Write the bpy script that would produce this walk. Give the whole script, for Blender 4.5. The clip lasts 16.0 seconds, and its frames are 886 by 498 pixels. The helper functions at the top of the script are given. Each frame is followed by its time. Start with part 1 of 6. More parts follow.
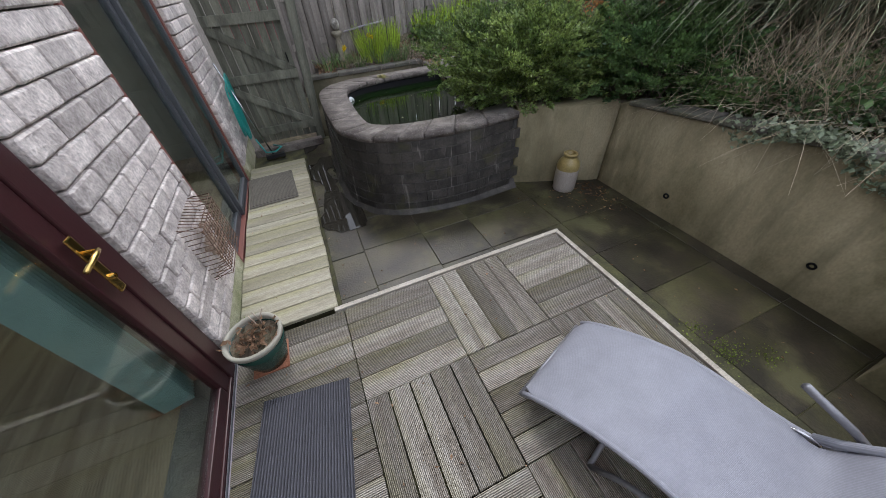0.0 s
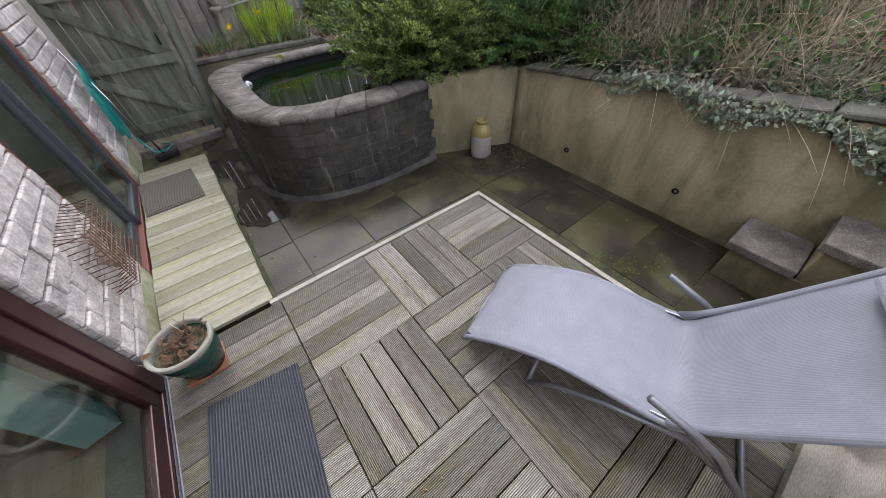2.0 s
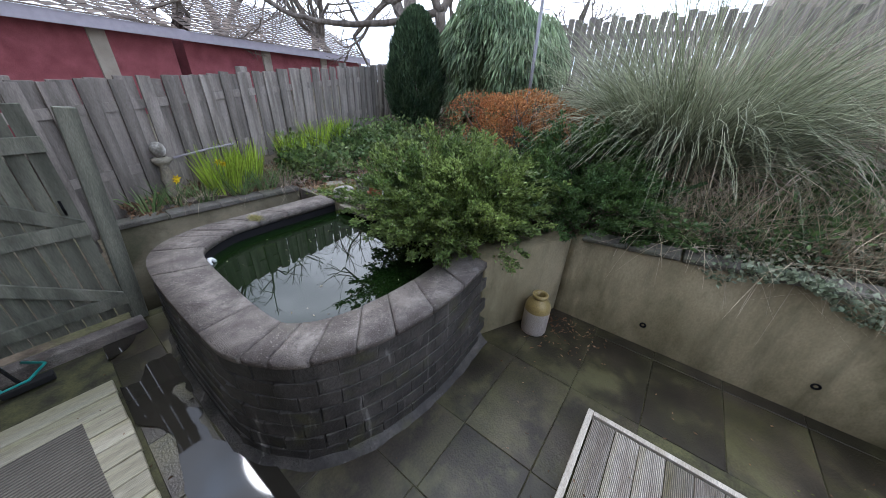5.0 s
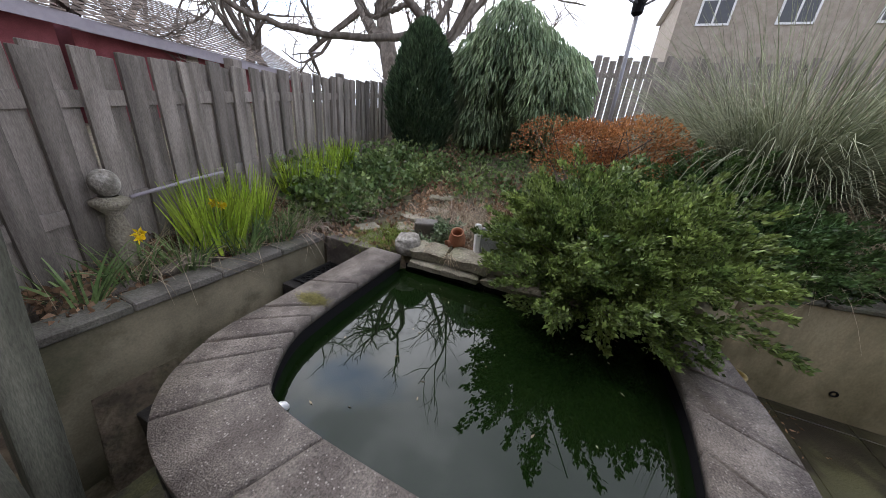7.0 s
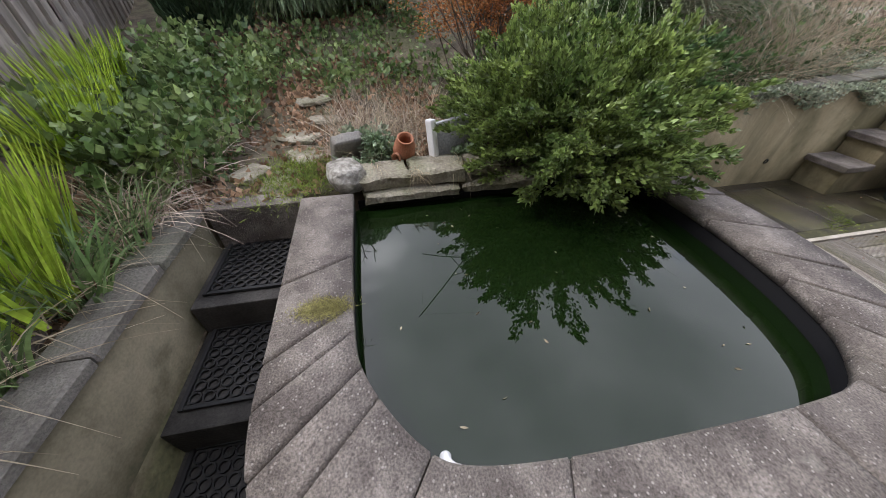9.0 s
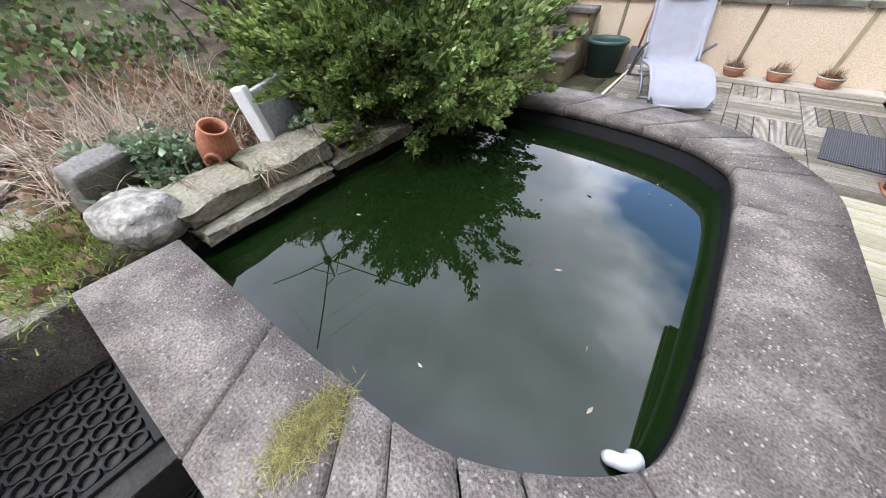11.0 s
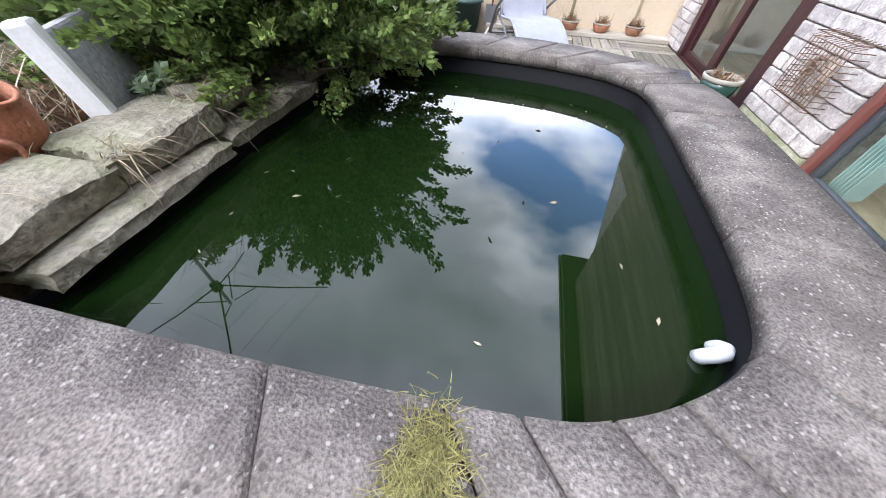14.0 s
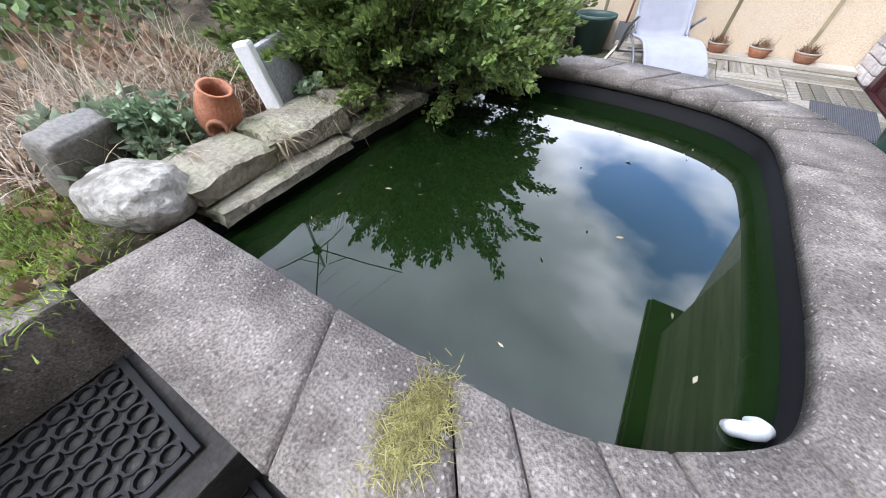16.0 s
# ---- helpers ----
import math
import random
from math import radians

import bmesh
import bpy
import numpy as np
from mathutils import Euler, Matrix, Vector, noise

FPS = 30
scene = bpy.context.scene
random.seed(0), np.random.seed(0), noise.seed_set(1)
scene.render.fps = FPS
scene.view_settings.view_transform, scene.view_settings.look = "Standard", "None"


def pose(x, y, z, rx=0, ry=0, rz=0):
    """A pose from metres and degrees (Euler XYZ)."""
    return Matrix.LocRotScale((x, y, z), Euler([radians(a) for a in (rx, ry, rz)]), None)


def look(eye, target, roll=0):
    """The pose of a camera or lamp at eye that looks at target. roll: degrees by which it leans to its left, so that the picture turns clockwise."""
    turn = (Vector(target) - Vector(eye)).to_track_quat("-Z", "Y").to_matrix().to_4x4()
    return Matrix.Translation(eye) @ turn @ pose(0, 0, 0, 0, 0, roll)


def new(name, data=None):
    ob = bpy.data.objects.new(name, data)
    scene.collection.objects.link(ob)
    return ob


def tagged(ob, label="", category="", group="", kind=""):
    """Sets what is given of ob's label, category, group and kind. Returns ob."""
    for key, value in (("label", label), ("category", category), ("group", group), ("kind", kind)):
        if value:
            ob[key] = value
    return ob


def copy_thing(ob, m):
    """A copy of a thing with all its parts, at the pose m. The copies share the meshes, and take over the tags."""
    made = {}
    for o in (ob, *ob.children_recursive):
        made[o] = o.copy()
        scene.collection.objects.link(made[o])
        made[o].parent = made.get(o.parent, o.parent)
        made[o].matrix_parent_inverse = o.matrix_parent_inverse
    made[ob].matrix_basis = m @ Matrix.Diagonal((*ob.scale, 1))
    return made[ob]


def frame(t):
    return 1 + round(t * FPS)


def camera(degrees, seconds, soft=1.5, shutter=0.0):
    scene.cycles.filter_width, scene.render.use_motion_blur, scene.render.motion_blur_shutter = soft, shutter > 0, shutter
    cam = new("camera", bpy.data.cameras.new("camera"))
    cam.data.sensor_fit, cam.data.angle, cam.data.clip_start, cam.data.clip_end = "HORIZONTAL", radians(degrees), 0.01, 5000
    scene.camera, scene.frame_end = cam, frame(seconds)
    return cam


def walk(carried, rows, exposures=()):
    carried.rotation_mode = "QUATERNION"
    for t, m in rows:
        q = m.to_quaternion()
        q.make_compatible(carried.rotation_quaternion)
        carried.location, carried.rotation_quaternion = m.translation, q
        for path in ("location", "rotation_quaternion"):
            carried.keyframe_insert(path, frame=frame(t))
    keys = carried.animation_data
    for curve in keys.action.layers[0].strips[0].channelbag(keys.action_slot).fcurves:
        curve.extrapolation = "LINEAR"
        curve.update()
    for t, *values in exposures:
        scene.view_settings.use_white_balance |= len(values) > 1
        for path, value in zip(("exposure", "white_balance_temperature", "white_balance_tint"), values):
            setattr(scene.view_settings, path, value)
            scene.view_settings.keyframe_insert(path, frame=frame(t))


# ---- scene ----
cam = camera(110.6, 16.0, soft=0.7)
ROWS = [
    (0, pose(0.242, -1.506, 1.708, 47.34, 3.14, -23.66)),
    (0.5, pose(0.206, -1.522, 1.728, 49.10, 3.03, -25.38)),
    (1, pose(0.260, -1.572, 1.749, 49.82, 2.31, -34.45)),
    (1.5, pose(0.246, -1.630, 1.692, 47.77, 1.71, -39.16)),
    (2, pose(0.227, -1.659, 1.678, 43.85, 2.21, -38.02)),
    (2.5, pose(0.215, -1.650, 1.700, 44.24, 1.90, -38.29)),
    (3, pose(0.194, -1.540, 1.716, 48.42, 1.29, -41.71)),
    (3.5, pose(0.211, -1.256, 1.762, 52.44, 0.72, -43.41)),
    (4, pose(0.294, -0.884, 1.819, 53.64, 0.96, -43.07)),
    (4.5, pose(0.308, -0.468, 1.830, 56.66, -0.21, -45.91)),
    (5, pose(0.202, 0.050, 1.842, 62.16, -2.45, -52.25)),
    (7.5, pose(0.198, 2.231, 1.606, 68.79, -3.06, -73.59)),
    (8, pose(0.250, 2.477, 1.604, 67.00, -0.74, -85.00)),
    (8.5, pose(0.419, 2.689, 1.551, 56.66, -0.82, -92.90)),
    (9, pose(0.522, 2.834, 1.524, 50.07, -0.10, -100.99)),
    (9.5, pose(0.518, 3.020, 1.475, 53.13, -0.97, -121.86)),
    (12, look((1.276, 3.118, 1.229), (1.859, 1.898, -0.244), 1.0)),
    (12.5, look((1.294, 3.140, 1.200), (1.515, 1.717, -0.189), 4.3)),
    (13, look((1.287, 3.132, 1.151), (1.302, 1.662, -0.205), 5.2)),
    (13.5, look((1.283, 3.136, 1.134), (1.413, 1.756, -0.308), 3.9)),
    (14, look((1.280, 3.157, 1.131), (1.545, 1.836, -0.347), 2.8)),
    (14.5, look((1.262, 3.179, 1.131), (1.635, 1.901, -0.361), 1.9)),
    (15, look((1.276, 3.194, 1.138), (1.754, 1.943, -0.348), 1.4)),
    (15.5, look((1.279, 3.194, 1.162), (1.857, 1.946, -0.290), 0.4)),
    (16, look((1.189, 3.205, 1.208), (1.935, 2.060, -0.252), -0.5)),
]
walk(cam, ROWS, [(0, 0.48, 6200, 12), (2, 0.76, 6250, 13), (3.5, 0.85, 6200, 13), (5, 0.72, 5750, 12), (7.5, 0.38, 6450, 15), (8.5, 0.50, 6550, 15), (9.0, 0.85, 6400, 15), (9.5, 1.12, 6250, 14), (12, 1.6, 6050, 14), (16, 1.65, 5900, 13)])

# ---- sky and sun ----
SUN_EL, SUN_ROT = radians(54), radians(15)
GAP_WAY = (-0.20, -0.87, 0.45)
SUNWARD = (0.70, 0.48, 0.53)
world = bpy.data.worlds.new("sky")
scene.world = world
world.use_nodes = True
wn, wl = world.node_tree.nodes, world.node_tree.links
sky = wn.new("ShaderNodeTexSky")
sky.sky_type, sky.sun_disc, sky.sun_elevation, sky.sun_rotation = "NISHITA", False, SUN_EL, SUN_ROT
cloud_at = wn.new("ShaderNodeTexCoord")
cloud_map = wn.new("ShaderNodeMapping")
cloud_map.inputs["Scale"].default_value = (1.0, 1.0, 2.2)
cloud_map.inputs["Location"].default_value = (0.35, 0.1, 0.0)
clouds = wn.new("ShaderNodeTexNoise")
clouds.inputs["Scale"].default_value, clouds.inputs["Detail"].default_value, clouds.inputs["Roughness"].default_value = 1.5, 6.0, 0.5
cover = wn.new("ShaderNodeValToRGB")
cover.color_ramp.elements[0].position, cover.color_ramp.elements[1].position = 0.44, 0.56
cover.color_ramp.elements[0].color, cover.color_ramp.elements[1].color = (0.05, 0.05, 0.05, 1), (1, 1, 1, 1)
shade = wn.new("ShaderNodeTexNoise")
shade.inputs["Scale"].default_value, shade.inputs["Detail"].default_value = 2.6, 4.0
cloud_col = wn.new("ShaderNodeValToRGB")
cloud_col.color_ramp.elements[0].position, cloud_col.color_ramp.elements[1].position = 0.3, 0.72
cloud_col.color_ramp.elements[0].color, cloud_col.color_ramp.elements[1].color = (6.2, 6.6, 7.4, 1), (11.5, 12.0, 13.0, 1)
mixs = wn.new("ShaderNodeMix")
mixs.data_type = "RGBA"
# the cloud breaks up towards the south
gap = wn.new("ShaderNodeVectorMath")
gap.operation = "DOT_PRODUCT"
gap.inputs[1].default_value = GAP_WAY
thin = wn.new("ShaderNodeMapRange")
thin.inputs["From Min"].default_value, thin.inputs["From Max"].default_value = 0.925, 0.99
thin.inputs["To Min"].default_value, thin.inputs["To Max"].default_value = 0.15, -0.06
breaking = wn.new("ShaderNodeMath")
wl.new(cloud_at.outputs["Generated"], gap.inputs[0])
wl.new(gap.outputs["Value"], thin.inputs["Value"])
wl.new(thin.outputs[0], breaking.inputs[0])
wl.new(clouds.outputs["Fac"], breaking.inputs[1])
wl.new(cloud_at.outputs["Generated"], cloud_map.inputs["Vector"])
wl.new(cloud_map.outputs["Vector"], clouds.inputs["Vector"])
wl.new(cloud_map.outputs["Vector"], shade.inputs["Vector"])
wl.new(breaking.outputs[0], cover.inputs["Fac"])
# clouds beside the break are sunlit
lit = wn.new("ShaderNodeMapRange")
lit.inputs["From Min"].default_value, lit.inputs["From Max"].default_value = 0.84, 0.97
lit.inputs["To Max"].default_value = 0.42
glare = wn.new("ShaderNodeMath")
wl.new(gap.outputs["Value"], lit.inputs["Value"])
wl.new(lit.outputs[0], glare.inputs[0])
wl.new(shade.outputs["Fac"], glare.inputs[1])
sunward = wn.new("ShaderNodeVectorMath")
sunward.operation = "DOT_PRODUCT"
sunward.inputs[1].default_value = SUNWARD
veil = wn.new("ShaderNodeMapRange")
veil.inputs["From Min"].default_value, veil.inputs["From Max"].default_value = 0.80, 1.0
veil.inputs["To Max"].default_value = 0.55
glow = wn.new("ShaderNodeMath")
wl.new(cloud_at.outputs["Generated"], sunward.inputs[0])
wl.new(sunward.outputs["Value"], veil.inputs["Value"])
wl.new(veil.outputs[0], glow.inputs[0])
wl.new(glare.outputs[0], glow.inputs[1])
wl.new(glow.outputs[0], cloud_col.inputs["Fac"])
whitest = cloud_col.color_ramp.elements.new(1.0)
whitest.color = (26.0, 26.5, 27.5, 1)
wl.new(cover.outputs["Color"], mixs.inputs["Factor"])
bright = wn.new("ShaderNodeVectorMath")
bright.operation = "MULTIPLY"
bright.inputs[1].default_value = (1.7, 2.3, 2.9)
wl.new(sky.outputs["Color"], bright.inputs[0])
wl.new(bright.outputs[0], mixs.inputs["A"])
wl.new(cloud_col.outputs["Color"], mixs.inputs["B"])
wl.new(mixs.outputs["Result"], wn["Background"].inputs["Color"])
wn["Background"].inputs["Strength"].default_value = 0.12
sun = new("sun", bpy.data.lights.new("sun", "SUN"))
sun.data.energy, sun.data.angle, sun.data.color = 0.9, radians(12), (1.0, 0.96, 0.9)
sun.matrix_world = look((7, 26, 38), (0, 0, 0))
# added area lamp inside the wider glazed opening, standing in for sky light
opening = new("opening_light", bpy.data.lights.new("opening_light", "AREA"))
opening.data.shape, opening.data.size, opening.data.size_y = "RECTANGLE", 1.3, 1.85
opening.data.energy, opening.data.color = 2.0, (0.93, 0.97, 1.0)
opening.matrix_world = look((-0.775, 1.65, 1.02), (-4.0, 1.65, 0.9))


# ---- materials ----
def material(name, c1, c2, scale=6.0, rough=0.8, bump=0.3, fine=90.0, metal=0.0, spread=0.15, stain=None, stain_scale=1.3, stain_amt=0.6, coat=0.0, spec=0.4, stretch=(1, 1, 1), lo=0.35, hi=0.68, grain_lo=0.7, grain_hi=1.3):
    """Two colours mixed by noise, fine grain, stains of a third colour, and a brightness that differs from piece to piece."""
    m = bpy.data.materials.new(name)
    m.use_nodes = True
    n, l = m.node_tree.nodes, m.node_tree.links
    b = n["Principled BSDF"]
    at = n.new("ShaderNodeTexCoord")
    info = n.new("ShaderNodeObjectInfo")
    isle = n.new("ShaderNodeNewGeometry")
    off = n.new("ShaderNodeVectorMath")
    off.operation = "MULTIPLY_ADD"
    off.inputs[1].default_value = stretch
    l.new(at.outputs["Object"], off.inputs[0])
    shift = n.new("ShaderNodeVectorMath")
    shift.operation = "SCALE"
    shift.inputs["Scale"].default_value = 37.0
    shift.inputs[0].default_value = (1, 0.7, 0.3)
    l.new(info.outputs["Random"], shift.inputs["Scale"])
    l.new(shift.outputs[0], off.inputs[2])
    big = n.new("ShaderNodeTexNoise")
    big.inputs["Scale"].default_value, big.inputs["Detail"].default_value = scale, 5.0
    l.new(off.outputs[0], big.inputs["Vector"])
    ramp = n.new("ShaderNodeValToRGB")
    ramp.color_ramp.elements[0].position, ramp.color_ramp.elements[1].position = lo, hi
    ramp.color_ramp.elements[0].color, ramp.color_ramp.elements[1].color = (*c1, 1), (*c2, 1)
    l.new(big.outputs["Fac"], ramp.inputs["Fac"])
    grain = n.new("ShaderNodeTexNoise")
    grain.inputs["Scale"].default_value, grain.inputs["Detail"].default_value = fine, 3.0
    l.new(off.outputs[0], grain.inputs["Vector"])
    col = ramp.outputs["Color"]
    if stain:
        st = n.new("ShaderNodeTexNoise")
        st.inputs["Scale"].default_value, st.inputs["Detail"].default_value, st.inputs["Roughness"].default_value = stain_scale, 6.0, 0.65
        l.new(off.outputs[0], st.inputs["Vector"])
        sr = n.new("ShaderNodeValToRGB")
        sr.color_ramp.elements[0].position, sr.color_ramp.elements[1].position = 0.45, 0.62
        sr.color_ramp.elements[1].color = (stain_amt, stain_amt, stain_amt, 1)
        l.new(st.outputs["Fac"], sr.inputs["Fac"])
        mx = n.new("ShaderNodeMix")
        mx.data_type = "RGBA"
        mx.inputs["B"].default_value = (*stain, 1)
        l.new(sr.outputs["Color"], mx.inputs["Factor"])
        l.new(col, mx.inputs["A"])
        col = mx.outputs["Result"]
    gm = n.new("ShaderNodeMapRange")
    gm.inputs["From Min"].default_value, gm.inputs["From Max"].default_value = 0.25, 0.75
    gm.inputs["To Min"].default_value, gm.inputs["To Max"].default_value = grain_lo, grain_hi
    l.new(grain.outputs["Fac"], gm.inputs["Value"])
    ad = n.new("ShaderNodeMath")
    ad.operation = "ADD"
    l.new(info.outputs["Random"], ad.inputs[0])
    l.new(isle.outputs["Random Per Island"], ad.inputs[1])
    fr = n.new("ShaderNodeMath")
    fr.operation = "FRACT"
    l.new(ad.outputs[0], fr.inputs[0])
    rm = n.new("ShaderNodeMapRange")
    rm.inputs["To Min"].default_value, rm.inputs["To Max"].default_value = 1 - spread, 1 + spread
    l.new(fr.outputs[0], rm.inputs["Value"])
    mul = n.new("ShaderNodeMath")
    mul.operation = "MULTIPLY"
    l.new(gm.outputs[0], mul.inputs[0])
    l.new(rm.outputs[0], mul.inputs[1])
    fin = n.new("ShaderNodeVectorMath")
    fin.operation = "SCALE"
    l.new(col, fin.inputs[0])
    l.new(mul.outputs[0], fin.inputs["Scale"])
    l.new(fin.outputs[0], b.inputs["Base Color"])
    b.inputs["Roughness"].default_value, b.inputs["Metallic"].default_value = rough, metal
    b.inputs["Specular IOR Level"].default_value = spec
    b.inputs["Coat Weight"].default_value = coat
    if bump:
        sm = n.new("ShaderNodeMath")
        sm.operation = "ADD"
        l.new(grain.outputs["Fac"], sm.inputs[0])
        l.new(big.outputs["Fac"], sm.inputs[1])
        bp = n.new("ShaderNodeBump")
        bp.inputs["Strength"].default_value, bp.inputs["Distance"].default_value = bump, 0.012
        l.new(sm.outputs[0], bp.inputs["Height"])
        l.new(bp.outputs[0], b.inputs["Normal"])
    return m


def grooved(m, pitch, axis="Y", depth=0.003, groove_lo=0.45):
    """Fine grooves along a board, as relief, with the grooves' shade darkened into the colour."""
    n, l = m.node_tree.nodes, m.node_tree.links
    at = n.new("ShaderNodeTexCoord")
    wv = n.new("ShaderNodeTexWave")
    wv.bands_direction = axis
    wv.inputs["Scale"].default_value = 0.314 / pitch
    l.new(at.outputs["Object"], wv.inputs["Vector"])
    bp = n.new("ShaderNodeBump")
    bp.inputs["Strength"].default_value, bp.inputs["Distance"].default_value = 0.9, depth
    l.new(wv.outputs["Fac"], bp.inputs["Height"])
    p = n["Principled BSDF"]
    # shade in the grooves, painted by scaling the base colour
    groove_shade = n.new("ShaderNodeMapRange")
    groove_shade.inputs["To Min"].default_value, groove_shade.inputs["To Max"].default_value = groove_lo, 1.12
    l.new(wv.outputs["Fac"], groove_shade.inputs["Value"])
    tone = n.new("ShaderNodeVectorMath")
    tone.operation = "SCALE"
    l.new(p.inputs["Base Color"].links[0].from_socket, tone.inputs[0])
    l.new(groove_shade.outputs[0], tone.inputs["Scale"])
    l.new(tone.outputs[0], p.inputs["Base Color"])
    old = n["Principled BSDF"].inputs["Normal"].links
    if old:
        l.new(old[0].from_socket, bp.inputs["Normal"])
    l.new(bp.outputs[0], n["Principled BSDF"].inputs["Normal"])
    return m


def leaf_material(name, c1, c2, rough=0.5, spread=0.5, through_light=0.32):
    m = material(name, c1, c2, scale=3.0, rough=rough, bump=0.0, fine=40.0, spread=spread)
    n, l = m.node_tree.nodes, m.node_tree.links
    tr = n.new("ShaderNodeBsdfTranslucent")
    mixer = n.new("ShaderNodeMixShader")
    mixer.inputs[0].default_value = through_light
    l.new(n["Principled BSDF"].inputs["Base Color"].links[0].from_socket, tr.inputs["Color"])
    l.new(n["Principled BSDF"].outputs[0], mixer.inputs[1])
    l.new(tr.outputs[0], mixer.inputs[2])
    l.new(mixer.outputs[0], n["Material Output"].inputs["Surface"])
    return m


def plain(name, c, rough=0.5, metal=0.0, spec=0.5):
    return material(name, tuple(v * 0.88 for v in c), c, scale=9.0, rough=rough, bump=0.05, fine=120.0, metal=metal, spread=0.04, spec=spec, grain_lo=0.93, grain_hi=1.07)


def glass_material(name, tint=(0.9, 0.95, 0.93)):
    m = bpy.data.materials.new(name)
    m.use_nodes = True
    n, l = m.node_tree.nodes, m.node_tree.links
    n.remove(n["Principled BSDF"])
    t, g, mx = n.new("ShaderNodeBsdfTransparent"), n.new("ShaderNodeBsdfGlossy"), n.new("ShaderNodeMixShader")
    t.inputs["Color"].default_value = (*tint, 1)
    g.inputs["Roughness"].default_value = 0.01
    lw, pw, mr = n.new("ShaderNodeLayerWeight"), n.new("ShaderNodeMath"), n.new("ShaderNodeMapRange")
    lw.inputs["Blend"].default_value = 0.5
    pw.operation = "POWER"
    pw.inputs[1].default_value = 5.0
    mr.inputs["To Min"].default_value = 0.09
    l.new(lw.outputs["Facing"], pw.inputs[0])
    l.new(pw.outputs[0], mr.inputs["Value"])
    l.new(mr.outputs[0], mx.inputs[0])
    l.new(t.outputs[0], mx.inputs[1])
    l.new(g.outputs[0], mx.inputs[2])
    l.new(mx.outputs[0], n["Material Output"].inputs["Surface"])
    return m


def speckled(m, scale, colour, share, amount=0.8):
    """Small pale stones showing in a surface."""
    n, l = m.node_tree.nodes, m.node_tree.links
    p = n["Principled BSDF"]
    geo, vo = n.new("ShaderNodeNewGeometry"), n.new("ShaderNodeTexVoronoi")
    vo.inputs["Scale"].default_value = scale
    l.new(geo.outputs["Position"], vo.inputs["Vector"])
    pick, near, both = n.new("ShaderNodeMath"), n.new("ShaderNodeMapRange"), n.new("ShaderNodeMath")
    pick.operation, both.operation = "LESS_THAN", "MULTIPLY"
    pick.inputs[1].default_value = share
    near.inputs["From Min"].default_value, near.inputs["From Max"].default_value = 0.30, 0.52
    near.inputs["To Min"].default_value, near.inputs["To Max"].default_value = amount, 0.0
    l.new(vo.outputs["Color"], pick.inputs[0])
    l.new(vo.outputs["Distance"], near.inputs["Value"])
    l.new(pick.outputs[0], both.inputs[0])
    l.new(near.outputs[0], both.inputs[1])
    mx = n.new("ShaderNodeMix")
    mx.data_type = "RGBA"
    mx.inputs["B"].default_value = (*colour, 1)
    l.new(both.outputs[0], mx.inputs["Factor"])
    l.new(p.inputs["Base Color"].links[0].from_socket, mx.inputs["A"])
    l.new(mx.outputs["Result"], p.inputs["Base Color"])
    return m


def streaked(m, across, down, colour, lo, hi, amount):
    """Run-down streaks of lime or algae that cross from piece to piece."""
    n, l = m.node_tree.nodes, m.node_tree.links
    p = n["Principled BSDF"]
    geo, sc, nz = n.new("ShaderNodeNewGeometry"), n.new("ShaderNodeVectorMath"), n.new("ShaderNodeTexNoise")
    sc.operation = "MULTIPLY"
    sc.inputs[1].default_value = (across, across, down)
    nz.inputs["Scale"].default_value, nz.inputs["Detail"].default_value, nz.inputs["Roughness"].default_value = 1.0, 6.0, 0.6
    mr, mx = n.new("ShaderNodeMapRange"), n.new("ShaderNodeMix")
    mr.inputs["From Min"].default_value, mr.inputs["From Max"].default_value, mr.inputs["To Max"].default_value = lo, hi, amount
    mx.data_type = "RGBA"
    mx.inputs["B"].default_value = (*colour, 1)
    l.new(geo.outputs["Position"], sc.inputs[0])
    l.new(sc.outputs[0], nz.inputs["Vector"])
    l.new(nz.outputs["Fac"], mr.inputs["Value"])
    l.new(mr.outputs[0], mx.inputs["Factor"])
    l.new(p.inputs["Base Color"].links[0].from_socket, mx.inputs["A"])
    l.new(mx.outputs["Result"], p.inputs["Base Color"])
    return m


M_BRICK = material("split_face_brick", (0.40, 0.355, 0.335), (0.64, 0.58, 0.545), scale=14, rough=0.9, bump=0.7, fine=70, spread=0.22)
M_MORTAR = material("mortar", (0.22, 0.20, 0.18), (0.32, 0.29, 0.26), scale=12, rough=0.95, bump=0.5)
M_PLINTH = material("painted_plinth", (0.32, 0.32, 0.20), (0.48, 0.46, 0.34), scale=5, rough=0.85, stain=(0.16, 0.18, 0.07), stain_scale=4)
M_DECK = grooved(material("weathered_decking", (0.25, 0.215, 0.175), (0.47, 0.435, 0.385), scale=3, rough=0.75, bump=0.25, fine=60, spread=0.40, stretch=(0.35, 3, 3), stain=(0.21, 0.185, 0.07), stain_scale=1.6, stain_amt=0.7), 0.0085, depth=0.004, groove_lo=0.28)
M_WALK = material("walkway_boards", (0.25, 0.228, 0.165), (0.44, 0.405, 0.325), scale=3, rough=0.75, bump=0.25, fine=60, spread=0.14, stretch=(0.4, 4, 4), stain=(0.24, 0.23, 0.09), stain_scale=1.5, stain_amt=0.6)
M_EDGE = material("edging_timber", (0.36, 0.32, 0.26), (0.50, 0.46, 0.40), scale=4, rough=0.8, bump=0.3, stretch=(0.5, 3, 3))
